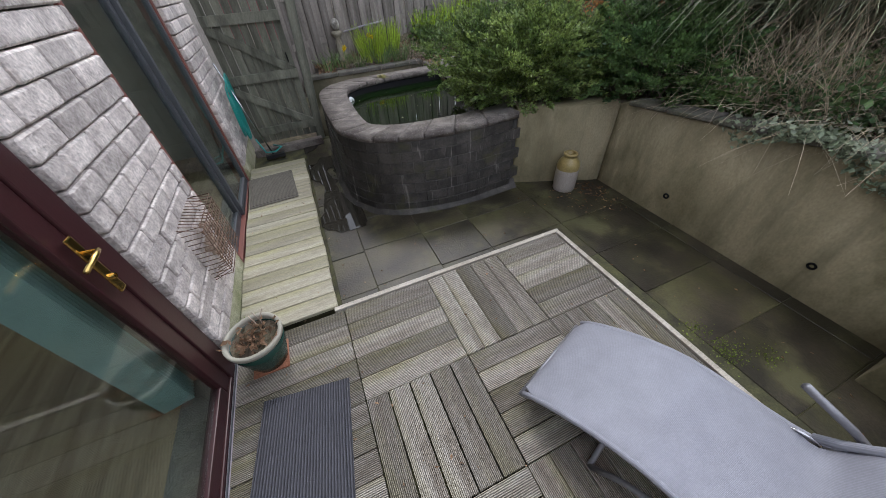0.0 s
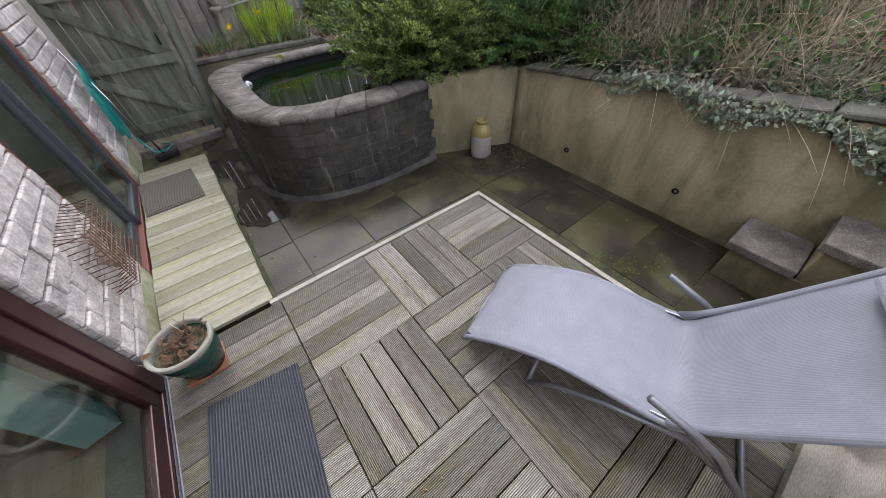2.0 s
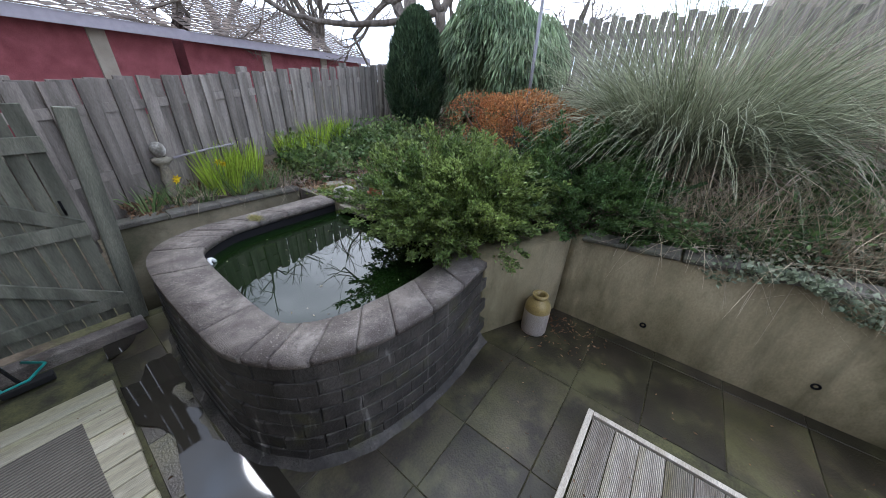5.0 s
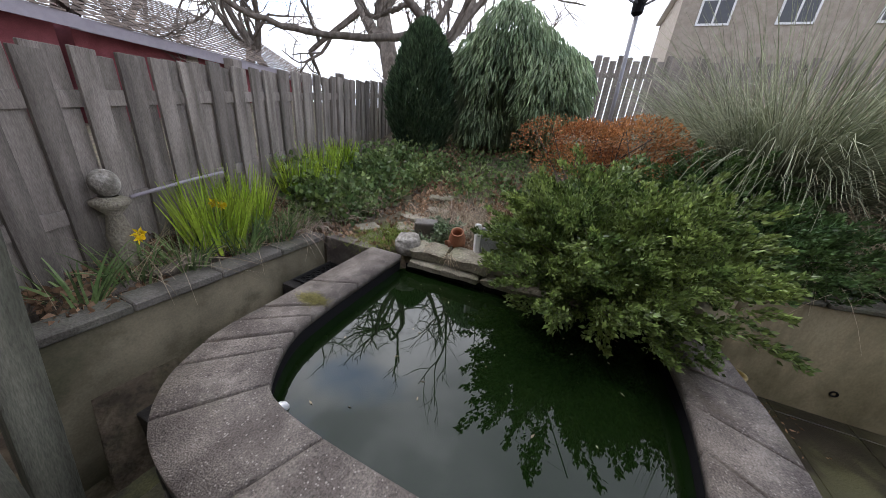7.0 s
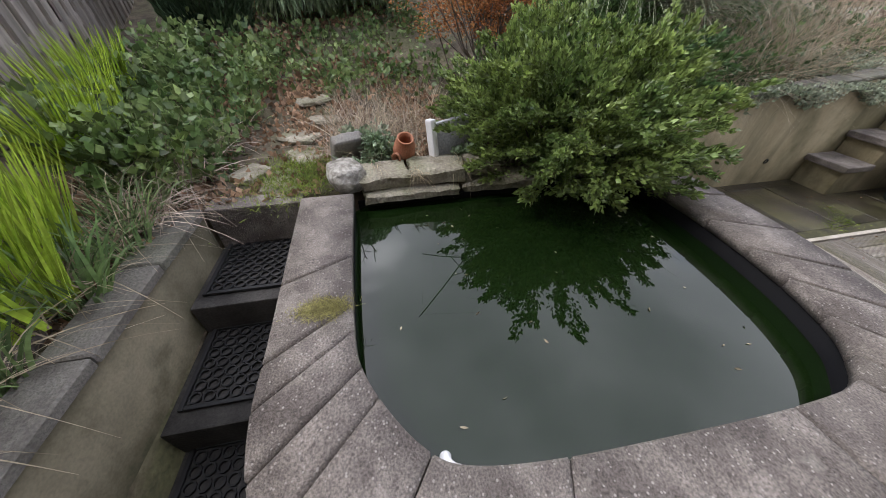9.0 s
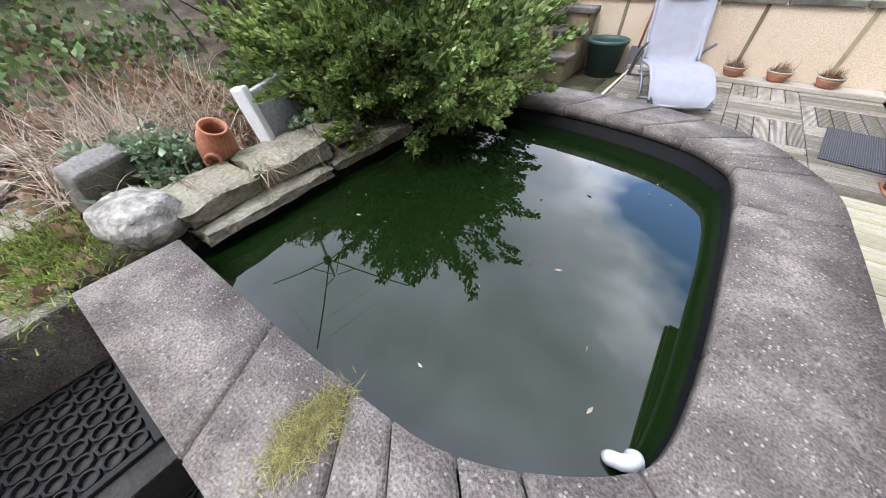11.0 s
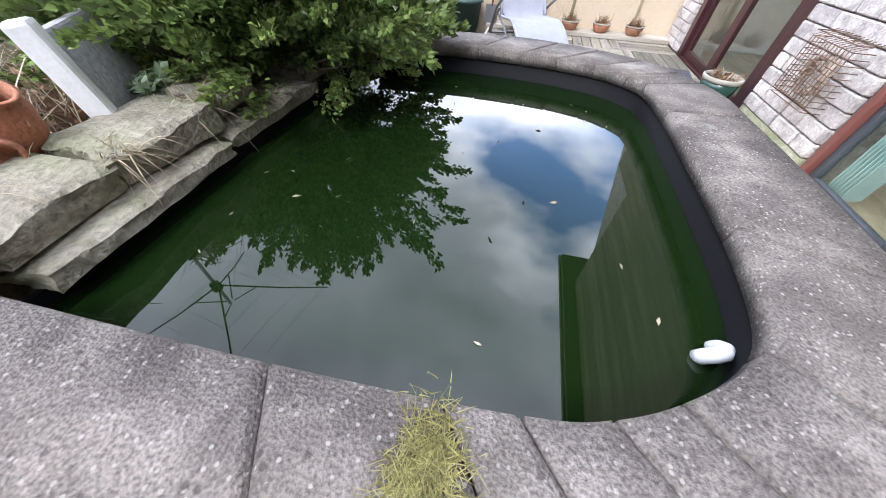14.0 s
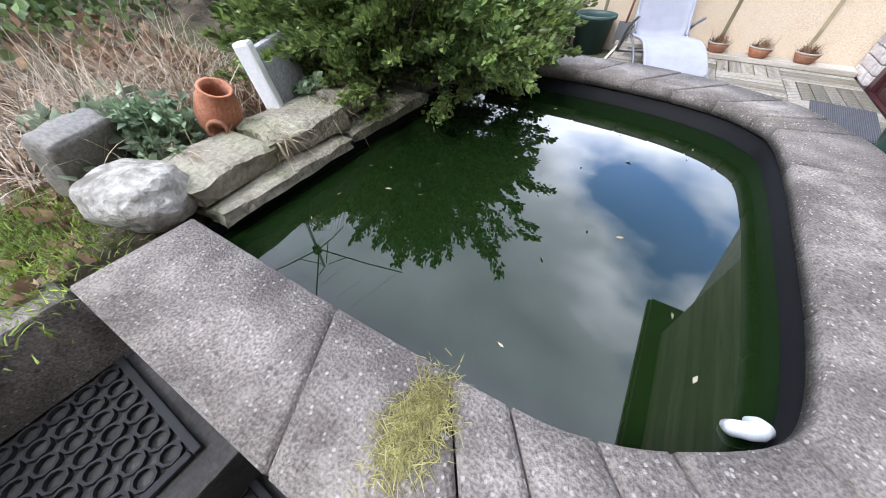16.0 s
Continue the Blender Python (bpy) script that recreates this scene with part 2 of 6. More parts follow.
M_SLAB = material("damp_paving", (0.020, 0.016, 0.011), (0.068, 0.056, 0.037), scale=2.6, rough=0.36, bump=0.3, fine=80, spread=0.2, stain=(0.068, 0.066, 0.024), stain_scale=1.8, stain_amt=0.6)
streaked(streaked(M_SLAB, 2.4, 2.4, (0.11, 0.105, 0.05), 0.54, 0.65, 0.7), 1.3, 1.3, (0.016, 0.013, 0.009), 0.50, 0.60, 0.75)
M_JOINT = material("slab_joint_soil", (0.035, 0.032, 0.02), (0.085, 0.085, 0.035), scale=8, rough=0.9)
M_COPING = material("concrete_coping", (0.110, 0.094, 0.083), (0.225, 0.197, 0.174), scale=7, rough=0.92, bump=0.5, fine=170, spread=0.08, stain=(0.085, 0.071, 0.064), stain_scale=4.5, stain_amt=0.8, grain_lo=0.45, grain_hi=1.6)
speckled(speckled(M_COPING, 130, (0.36, 0.33, 0.30), 0.20, 0.7), 80, (0.055, 0.046, 0.042), 0.14, 0.7)
streaked(streaked(M_COPING, 5.0, 5.0, (0.36, 0.33, 0.29), 0.60, 0.72, 0.55), 2.2, 2.2, (0.09, 0.082, 0.05), 0.55, 0.70, 0.5)
M_PONDWALL = material("damp_pond_block", (0.030, 0.027, 0.024), (0.085, 0.076, 0.067), scale=5, rough=0.6, bump=0.6, fine=60, spread=0.09, stain=(0.12, 0.11, 0.095), stain_scale=6, stain_amt=0.2)
streaked(streaked(streaked(M_PONDWALL, 2.2, 0.5, (0.016, 0.014, 0.012), 0.46, 0.60, 0.85), 13.0, 1.8, (0.34, 0.32, 0.29), 0.61, 0.71, 0.65), 4.0, 5.0, (0.07, 0.068, 0.03), 0.56, 0.66, 0.6)
M_PONDCORE = material("damp_core_step_shade", (0.022, 0.020, 0.018), (0.06, 0.055, 0.05), scale=6, rough=0.8)
M_RENDER = material("stained_render", (0.20, 0.168, 0.095), (0.38, 0.318, 0.20), scale=1.8, rough=0.9, bump=0.06, fine=90, stain=(0.10, 0.09, 0.042), stain_scale=1.6, stain_amt=0.8, stretch=(1, 1, 0.6), grain_lo=0.86, grain_hi=1.14)
streaked(M_RENDER, 5.0, 0.8, (0.085, 0.075, 0.04), 0.50, 0.70, 0.65)
# render of the north wall, darker than M_RENDER
M_DARKRENDER = material("dark_render", (0.085, 0.075, 0.045), (0.25, 0.215, 0.145), scale=2.2, rough=0.85, bump=0.08, fine=90, stain=(0.05, 0.05, 0.022), stain_scale=1.8, stain_amt=0.85, grain_lo=0.85, grain_hi=1.15)
M_CREAM = material("cream_render", (0.62, 0.50, 0.36), (0.78, 0.66, 0.50), scale=2, rough=0.9, bump=0.15, stain=(0.55, 0.42, 0.28), stain_scale=2)
M_WALLTOP = material("wall_coping_dark", (0.085, 0.078, 0.065), (0.20, 0.185, 0.165), scale=5, rough=0.9, bump=0.6, stain=(0.09, 0.10, 0.05))
M_SOIL = material("garden_soil", (0.055, 0.043, 0.03), (0.15, 0.12, 0.085), scale=7, rough=0.95, bump=1.0, fine=40, stain=(0.09, 0.10, 0.04), stain_scale=1.2, stain_amt=0.6)
M_STONE = material("sandstone_rock", (0.17, 0.15, 0.11), (0.33, 0.30, 0.24), scale=7, rough=0.9, bump=0.9, fine=60, stain=(0.12, 0.13, 0.06), stain_scale=4, stain_amt=0.6)
M_BOULDER = material("lichened_boulder", (0.13, 0.12, 0.10), (0.27, 0.25, 0.215), scale=9, rough=0.9, bump=0.9, fine=50, stain=(0.52, 0.50, 0.46), stain_scale=9, stain_amt=0.5)
M_SLATE = material("slate", (0.115, 0.108, 0.10), (0.19, 0.18, 0.17), scale=3, rough=0.75, bump=0.2, stain=(0.22, 0.20, 0.15))
M_FENCE = material("weathered_fence", (0.14, 0.124, 0.108), (0.30, 0.266, 0.238), scale=4, rough=0.9, bump=0.4, stretch=(3, 3, 0.4), spread=0.25)
M_GATE = material("green_grey_gate_timber", (0.085, 0.088, 0.068), (0.19, 0.19, 0.15), scale=4, rough=0.9, bump=0.4, stretch=(3, 3, 0.4), spread=0.2)
M_BROWNFENCE = material("brown_fence", (0.085, 0.05, 0.045), (0.14, 0.085, 0.075), scale=4, rough=0.85, bump=0.3, stretch=(3, 3, 0.4))
M_BOARDING = material("weathered_boarding", (0.20, 0.16, 0.12), (0.34, 0.28, 0.22), scale=3, rough=0.8, bump=0.3, stretch=(3, 0.4, 3), spread=0.2)
M_FRAME = plain("dark_brown_frame", (0.045, 0.014, 0.016), 0.35)
M_GREYFRAME = plain("grey_frame", (0.07, 0.075, 0.085), 0.4)
M_REDFRAME = plain("red_brown_trim", (0.19, 0.065, 0.05), 0.55)
M_SILL = plain("lilac_grey_sill", (0.35, 0.32, 0.36), 0.5)
M_GLASS = glass_material("window_glass")
M_FABRIC = grooved(plain("grey_mesh_fabric", (0.275, 0.278, 0.315), 0.7), 0.006, "X", 0.0005, 0.93)
M_STEEL = plain("grey_steel_tube", (0.24, 0.24, 0.26), 0.4, 0.5)
M_CHROME = plain("chrome_wire", (0.6, 0.6, 0.62), 0.2, 1.0)
M_BRASS = plain("brass", (0.75, 0.52, 0.18), 0.18, 1.0)
M_MAT = grooved(plain("dark_grey_mat", (0.085, 0.085, 0.10), 0.9), 0.014, "X", 0.006)
M_MATBROWN = grooved(plain("brown_mat", (0.15, 0.135, 0.11), 0.9), 0.02, "Y", 0.006)
M_RUBBER = plain("black_rubber", (0.012, 0.012, 0.013), 0.75)
M_LINER = plain("black_pond_liner", (0.0045, 0.0045, 0.0055), 0.6, 0.0, 0.12)
M_GREENPOT = plain("green_glaze", (0.015, 0.055, 0.042), 0.25)
M_RIM = plain("pale_pot_rim", (0.36, 0.34, 0.28), 0.7)
M_TERRA = material("terracotta", (0.30, 0.115, 0.062), (0.43, 0.19, 0.11), scale=6, rough=0.85, bump=0.2, stain=(0.3, 0.22, 0.16), stain_amt=0.4)
M_JAR = material("stoneware", (0.42, 0.37, 0.32), (0.52, 0.47, 0.42), scale=5, rough=0.4, bump=0.1)
M_JARTOP = material("ochre_glaze", (0.30, 0.22, 0.08), (0.40, 0.31, 0.13), scale=5, rough=0.3, bump=0.1)
M_WHITE = plain("white_glaze", (0.80, 0.80, 0.80), 0.35)
M_GREYSLAB = material("grey_board", (0.30, 0.30, 0.32), (0.42, 0.42, 0.44), scale=4, rough=0.7, bump=0.15)
M_HOSE = plain("teal_hose", (0.02, 0.27, 0.24), 0.4)
M_RUST = material("rusty_wire", (0.10, 0.06, 0.04), (0.20, 0.12, 0.08), scale=20, rough=0.8, bump=0.2)
M_TUB = plain("dark_green_tub", (0.035, 0.07, 0.062), 0.5)
M_BINGREEN = plain("green_bin", (0.03, 0.17, 0.06), 0.45)
M_BINBLUE = plain("blue_bin", (0.035, 0.055, 0.10), 0.45)
M_TARMAC = material("tarmac", (0.20, 0.20, 0.20), (0.30, 0.30, 0.30), scale=8, rough=0.95, bump=0.4)
M_FLOOR = material("laminate_floor", (0.30, 0.21, 0.125), (0.46, 0.35, 0.22), scale=3, rough=0.35, bump=0.05, stretch=(6, 0.5, 1))
M_ROOM = plain("room_wall", (0.82, 0.80, 0.77), 0.9)
M_BLIND = plain("pale_teal_blind", (0.40, 0.56, 0.53), 0.7)
M_CORAL = material("red_render", (0.20, 0.05, 0.058), (0.29, 0.085, 0.095), scale=3, rough=0.9)
M_ROOF = material("old_roof_tiles", (0.105, 0.085, 0.072), (0.21, 0.165, 0.135), scale=5, rough=0.9, bump=0.6, spread=0.3)
M_FARWALL = material("buff_brick_wall", (0.31, 0.265, 0.215), (0.40, 0.35, 0.29), scale=4, rough=0.9)
M_BARK = material("bark", (0.09, 0.075, 0.06), (0.20, 0.17, 0.145), scale=12, rough=0.95, bump=0.8, stretch=(1, 1, 0.3))
M_TWIG = material("dry_twigs", (0.28, 0.215, 0.165), (0.52, 0.43, 0.35), scale=5, rough=0.9, bump=0.0, spread=0.4)
M_BUSH = leaf_material("evergreen_leaf", (0.078, 0.128, 0.036), (0.285, 0.365, 0.11), 0.30, 0.6, 0.30)
M_DARKBUSH = leaf_material("dark_evergreen_leaf", (0.049, 0.098, 0.035), (0.140, 0.224, 0.070), 0.42)
M_IVY = leaf_material("ivy_leaf", (0.07, 0.125, 0.038), (0.24, 0.31, 0.12), 0.45)
M_PALEIVY = leaf_material("variegated_leaf", (0.13, 0.18, 0.10), (0.46, 0.50, 0.38), 0.5)
M_ORANGE = leaf_material("russet_leaf", (0.270, 0.101, 0.041), (0.513, 0.257, 0.095), 0.6)
M_CONIFER = leaf_material("conifer_scale", (0.035, 0.070, 0.035), (0.091, 0.140, 0.070), 0.7)
M_BAMBOO = leaf_material("bamboo_leaf", (0.125, 0.188, 0.100), (0.325, 0.413, 0.237), 0.5)
M_PAMPAS = leaf_material("pampas_blade", (0.15, 0.172, 0.095), (0.38, 0.395, 0.27), 0.55)
M_MINT = leaf_material("mint_leaf", (0.16, 0.23, 0.13), (0.36, 0.44, 0.30), 0.6)
M_STRAW = leaf_material("dead_straw", (0.30, 0.24, 0.16), (0.52, 0.445, 0.325), 0.8)
M_LIME = leaf_material("lime_shoot", (0.253, 0.380, 0.034), (0.460, 0.575, 0.081), 0.5)
M_STRAP = leaf_material("strap_leaf", (0.130, 0.208, 0.078), (0.260, 0.351, 0.143), 0.5)
M_TUFT = leaf_material("olive_grass", (0.22, 0.20, 0.07), (0.46, 0.42, 0.18), 0.7)
M_GRASS = leaf_material("moss_grass", (0.12, 0.17, 0.03), (0.24, 0.30, 0.06), 0.8)
M_YELLOW = leaf_material("daffodil_yellow", (0.75, 0.55, 0.01), (0.85, 0.70, 0.03), 0.5)
M_LITTER = leaf_material("leaf_litter", (0.169, 0.098, 0.058), (0.390, 0.260, 0.169), 0.9)

M_WATER = bpy.data.materials.new("pond_water")
M_WATER.use_nodes = True
_b = M_WATER.node_tree.nodes["Principled BSDF"]
_b.inputs["Base Color"].default_value = (0.0050, 0.0120, 0.0027, 1)
_b.inputs["Roughness"].default_value = 0.015
_b.inputs["IOR"].default_value = 1.46
_b.inputs["Specular IOR Level"].default_value = 0.5
M_PUDDLE = bpy.data.materials.new("puddle_water")
M_PUDDLE.use_nodes = True
_b = M_PUDDLE.node_tree.nodes["Principled BSDF"]
_b.inputs["Base Color"].default_value = (0.025, 0.022, 0.017, 1)
_b.inputs["Roughness"].default_value = 0.04


# ---- mesh helpers ----
def part(name, bm, mat, parent=None, label="", smooth=False):
    me = bpy.data.meshes.new(name)
    bm.to_mesh(me)
    bm.free()
    me.materials.append(mat)
    if smooth:
        for p in me.polygons:
            p.use_smooth = True
    ob = new(name, me)
    ob.parent = parent
    if label:
        ob["label"] = label
    return ob


def fast(name, v, f, mat, parent=None, smooth=False):
    """A mesh straight from arrays of places and of faces with equal corner counts."""
    v, f = np.asarray(v, np.float32), np.asarray(f, np.int32)
    me = bpy.data.meshes.new(name)
    me.vertices.add(len(v))
    me.vertices.foreach_set("co", v.ravel())
    me.loops.add(f.size)
    me.loops.foreach_set("vertex_index", f.ravel())
    me.polygons.add(len(f))
    me.polygons.foreach_set("loop_start", np.arange(len(f), dtype=np.int32) * f.shape[1])
    me.update(calc_edges=True)
    me.materials.append(mat)
    if smooth:
        me.polygons.foreach_set("use_smooth", np.ones(len(f), bool))
    ob = new(name, me)
    ob.parent = parent
    return ob


def thing(name, label, category, group="", at=(0, 0, 0), kind=""):
    ob = new(name)
    ob.location = at
    ob.empty_display_size = 0.1
    return tagged(ob, label, category, group, kind)


def box(bm, x0, x1, y0, y1, z0, z1, bevel=0.0, m=None):
    r = bmesh.ops.create_cube(bm, size=1.0)["verts"]
    bmesh.ops.scale(bm, vec=(x1 - x0, y1 - y0, z1 - z0), verts=r)
    bmesh.ops.translate(bm, vec=((x0 + x1) / 2, (y0 + y1) / 2, (z0 + z1) / 2), verts=r)
    if bevel:
        e = list({e for v in r for e in v.link_edges})
        r = list({v for f in bmesh.ops.bevel(bm, geom=e, offset=bevel, segments=2, affect="EDGES", profile=0.6)["faces"] for v in f.verts} | {v for v in r if v.is_valid})
    if m is not None:
        bmesh.ops.transform(bm, matrix=m, verts=r)
    return r


def boxed(name, x0, x1, y0, y1, z0, z1, mat, parent=None, bevel=0.0, label="", m=None):
    bm = bmesh.new()
    box(bm, x0, x1, y0, y1, z0, z1, bevel, m)
    return part(name, bm, mat, parent, label)


def revolve(bm, profile, seg=28):
    """A turned shape from (radius, height) pairs."""
    rings = [[bm.verts.new((r * math.cos(2 * math.pi * i / seg), r * math.sin(2 * math.pi * i / seg), z)) for i in range(seg)] for r, z in profile]
    for a, b in zip(rings, rings[1:]):
        for i in range(seg):
            bm.faces.new((a[i], a[(i + 1) % seg], b[(i + 1) % seg], b[i]))
    return bm


def tube(bm, pts, r0, r1=None, seg=8):
    """A round bar through the points."""
    r1 = r0 if r1 is None else r1
    pts = [Vector(p) for p in pts]
    rings = []
    for i, p in enumerate(pts):
        d = (pts[min(i + 1, len(pts) - 1)] - pts[max(i - 1, 0)]).normalized()
        u = d.orthogonal().normalized() if i == 0 else (u - d * u.dot(d)).normalized()
        w, r = d.cross(u), r0 + (r1 - r0) * i / max(1, len(pts) - 1)
        rings.append([bm.verts.new(p + r * (math.cos(a) * u + math.sin(a) * w)) for a in (2 * math.pi * k / seg for k in range(seg))])
    for a, b in zip(rings, rings[1:]):
        for i in range(seg):
            bm.faces.new((a[i], a[(i + 1) % seg], b[(i + 1) % seg], b[i]))
    bm.faces.new(rings[0][::-1])
    bm.faces.new(rings[-1])
    return bm


def tubes(name, runs, r, mat, parent=None, seg=6, r1=None):
    bm = bmesh.new()
    for run in runs:
        tube(bm, run, r, r1, seg)
    return part(name, bm, mat, parent, smooth=True)


RNG = np.random.default_rng(7)


def unit(v):
    return v / np.maximum(np.linalg.norm(v, axis=-1, keepdims=True), 1e-9)


def leaves(name, p, along, size, mat, parent, width=0.45, fold=0.25):
    """Leaves at the places p that point along the given ways: each a folded, pointed blade of two halves."""
    n = len(p)
    along = unit(along)
    side = unit(np.cross(along, RNG.normal(size=(n, 3))))
    up = np.cross(side, along)
    s = (size * RNG.uniform(0.65, 1.3, n))[:, None]
    mid = p + along * s * 0.45
    tip = p + along * s - up * s * 0.08
    a, b = mid + side * s * width * 0.5 + up * s * fold * 0.5, mid - side * s * width * 0.5 + up * s * fold * 0.5
    v = np.stack([p, a, tip, b], 1).reshape(-1, 3)
    i = np.arange(n)[:, None] * 4
    f = np.concatenate([i + [0, 1, 2], i + [0, 2, 3]])
    return fast(name, v, f, mat, parent)


def blades(name, root, way, length, width, mat, parent, droop=0.6, seg=4):
    """Long arching blades from their roots."""
    n = len(root)
    way = unit(way)
    length = np.broadcast_to(length, n)
    side = unit(np.cross(way, [0, 0, 1.0]) + 0.3 * RNG.normal(size=(n, 3)))
    dr = droop * RNG.uniform(0.5, 1.4, n)
    pts = []
    for k in range(seg + 1):
        t = k / seg
        c = root + way * (length * t)[:, None]
        c = c - np.array([0, 0, 1.0]) * (dr * length * t * t)[:, None]
        w = width * (1 - 0.85 * t) * 0.5
        pts += [c + side * w, c - side * w]
    v = np.stack(pts, 1).reshape(-1, 3)
    i = np.arange(n)[:, None] * (2 * seg + 2)
    f = np.concatenate([i + [2 * k, 2 * k + 1, 2 * k + 3, 2 * k + 2] for k in range(seg)])
    return fast(name, v, f, mat, parent)


def lumpy(centre, radii, n, lumps=9, shell=0.35, low=-0.4, seed=1):
    """Places and outward ways within an uneven crown made of overlapping lumps, denser near its surface."""
    g = np.random.default_rng(seed)
    d = unit(g.normal(size=(lumps, 3)))
    d[:, 2] = np.maximum(d[:, 2], low)
    c = d * g.uniform(0.35, 0.68, (lumps, 1))
    r = g.uniform(0.32, 0.52, lumps)
    k = g.integers(0, lumps, n)
    o = unit(g.normal(size=(n, 3)))
    o[:, 2] = np.where(o[:, 2] < low, -o[:, 2], o[:, 2])
    rad = r[k] * (1 - shell * g.random(n) ** 1.6)
    q = c[k] + o * rad[:, None]
    return np.array(centre) + q * np.array(radii), unit(o + 0.5 * unit(q) + 0.55 * g.normal(size=(n, 3)))


def stems(name, base, ends, r, mat, parent, bend=0.12, seg=4):
    g = np.random.default_rng(len(ends))
    bm = bmesh.new()
    for e in ends:
        b = Vector(base) + Vector(g.normal(0, 0.04, 3) * [1, 1, 0])
        e = Vector(e)
        mid = (b + e) / 2 + Vector(g.normal(0, bend, 3) * (e - b).length)
        tube(bm, [b, b.lerp(mid, 0.6), mid, mid.lerp(e, 0.6), e], r, r * 0.3, seg)
    return part(name, bm, mat, parent)


# ---- ground ----
def terrain(x, y):
    """Height of the garden: raised beds behind the walls, the patio pit, the drive behind the rear wall."""
    x, y = np.asarray(x, float), np.asarray(y, float)
    bed = 0.58 + 0.045 * np.clip(x - 2.2, 0, 1.1) + 0.25 * np.clip(x - 3.3, 0, 5) + 0.42 * np.clip(y - 3.98, 0, 0.9) * np.clip((5.5 - x) / 3, 0, 1)
    right = 0.58 + 0.10 * np.clip(0.6 - y, 0, 3) + 0.30 * np.clip(x - 3.05, 0, 5)
    w = np.clip((1.6 - y) / 1.2, 0, 1)
    z = bed * (1 - w) + right * w
    z = z + 0.03 * np.sin(x * 3.1 + y * 1.7) * np.sin(y * 2.3 - x)
    low = (y < 0.75 + (2.93 - np.clip(x, 2.2, 2.93)) * 0.57) & (x < 3.08) | (x < 2.22) & (y < 3.9) | (x < 0.55)
    z = np.where(low, -0.4, z)
    z = np.where(y < -3.0, 0.72, z)
    far = np.clip((np.hypot(x - 2, y - 1) - 12) / 10, 0, 1)
    return z * (1 - far) + 0.4 * far


gx = np.concatenate([np.linspace(-400, -20, 12), np.linspace(-18, -1, 18), np.arange(-0.9, 8, 0.1), np.linspace(8.2, 30, 30), np.linspace(40, 400, 12)])
gy = np.concatenate([np.linspace(-400, -20, 12), np.linspace(-18, -4, 15), np.arange(-3.9, 7, 0.1), np.linspace(7.3, 30, 30), np.linspace(40, 400, 12)])
GX, GY = np.meshgrid(gx, gy, indexing="ij")
gv = np.stack([GX, GY, terrain(GX, GY)], -1).reshape(-1, 3)
gi = (np.arange(len(gx) - 1)[:, None] * len(gy) + np.arange(len(gy) - 1)).reshape(-1, 1)
ground = fast("ground", gv, gi + [0, len(gy), len(gy) + 1, 1], M_SOIL, smooth=True)
tagged(ground, "brown garden soil with moss and leaf litter", "ground", kind="structure")

# ---- pond outline ----
WX0, COPE, WATER_Z, SLAB_Z = -0.65, 0.65, 0.520, -0.12
POND_IN = [(2.13, 3.04), (1.57, 3.03), (1.18, 3.01), (1.04, 2.98), (0.92, 2.92), (0.80, 2.83), (0.74, 2.73), (0.71, 2.50), (0.70, 2.10), (0.70, 1.80), (0.72, 1.56), (0.78, 1.46), (0.90, 1.37), (1.15, 1.30), (1.55, 1.27), (2.10, 1.30)]
POND_OUT = [(2.13, 3.32), (1.57, 3.30), (1.18, 3.285), (0.97, 3.28), (0.78, 3.24), (0.60, 3.14), (0.47, 2.97), (0.415, 2.76), (0.40, 2.48), (0.40, 2.10), (0.41, 1.78), (0.43, 1.55), (0.52, 1.35), (0.66, 1.18), (0.98, 1.03), (1.45, 0.96), (2.08, 1.00)]


def spline(pts, n):
    """Points at even steps along a smooth line through pts."""
    p = np.array(pts, float)
    p = np.vstack([2 * p[0] - p[1], p, 2 * p[-1] - p[-2]])
    out = []
    for i in range(1, len(p) - 2):
        for t in np.linspace(0, 1, 16, endpoint=False):
            a, b, c, d = p[i - 1 : i + 3]
            out.append(0.5 * (2 * b + (c - a) * t + (2 * a - 5 * b + 4 * c - d) * t * t + (3 * b - a - 3 * c + d) * t**3))
    out = np.array(out + [p[-2]])
    s = np.r_[0, np.cumsum(np.linalg.norm(np.diff(out, axis=0), axis=1))]
    u = np.linspace(0, s[-1], n)
    return np.stack([np.interp(u, s, out[:, k]) for k in range(out.shape[1])], 1)


IN, OUT = spline(POND_IN, 181), spline(POND_OUT, 181)


def ribbon(name, inner, outer, z0, z1, mat, parent=None, bevel=0.0):
    """A wall that follows two lines, closed at top, bottom and ends."""
    n = len(inner)
    v = np.concatenate([np.c_[inner, np.full(n, z1)], np.c_[outer, np.full(n, z1)], np.c_[inner, np.full(n, z0)], np.c_[outer, np.full(n, z0)]])
    k = np.arange(n - 1)[:, None]
    f = np.concatenate([k + [0, 1, n + 1, n], k + [2 * n, 3 * n, 3 * n + 1, 2 * n + 1], k + [0, 2 * n, 2 * n + 1, 1], k + [n, n + 1, 3 * n + 1, 3 * n], [[0, n, 3 * n, 2 * n]], [[n - 1, 3 * n - 1, 4 * n - 1, 2 * n - 1]]])
    ob = fast(name, v, f, mat, parent)
    if bevel:
        bm = bmesh.new()
        bm.from_mesh(ob.data)
        bmesh.ops.recalc_face_normals(bm, faces=bm.faces)
        sharp = [e for e in bm.edges if len(e.link_faces) == 2 and e.calc_face_angle(0) > 0.7]
        bmesh.ops.bevel(bm, geom=sharp, offset=bevel, segments=2, affect="EDGES")
        bm.to_mesh(ob.data)
        bm.free()
    return ob


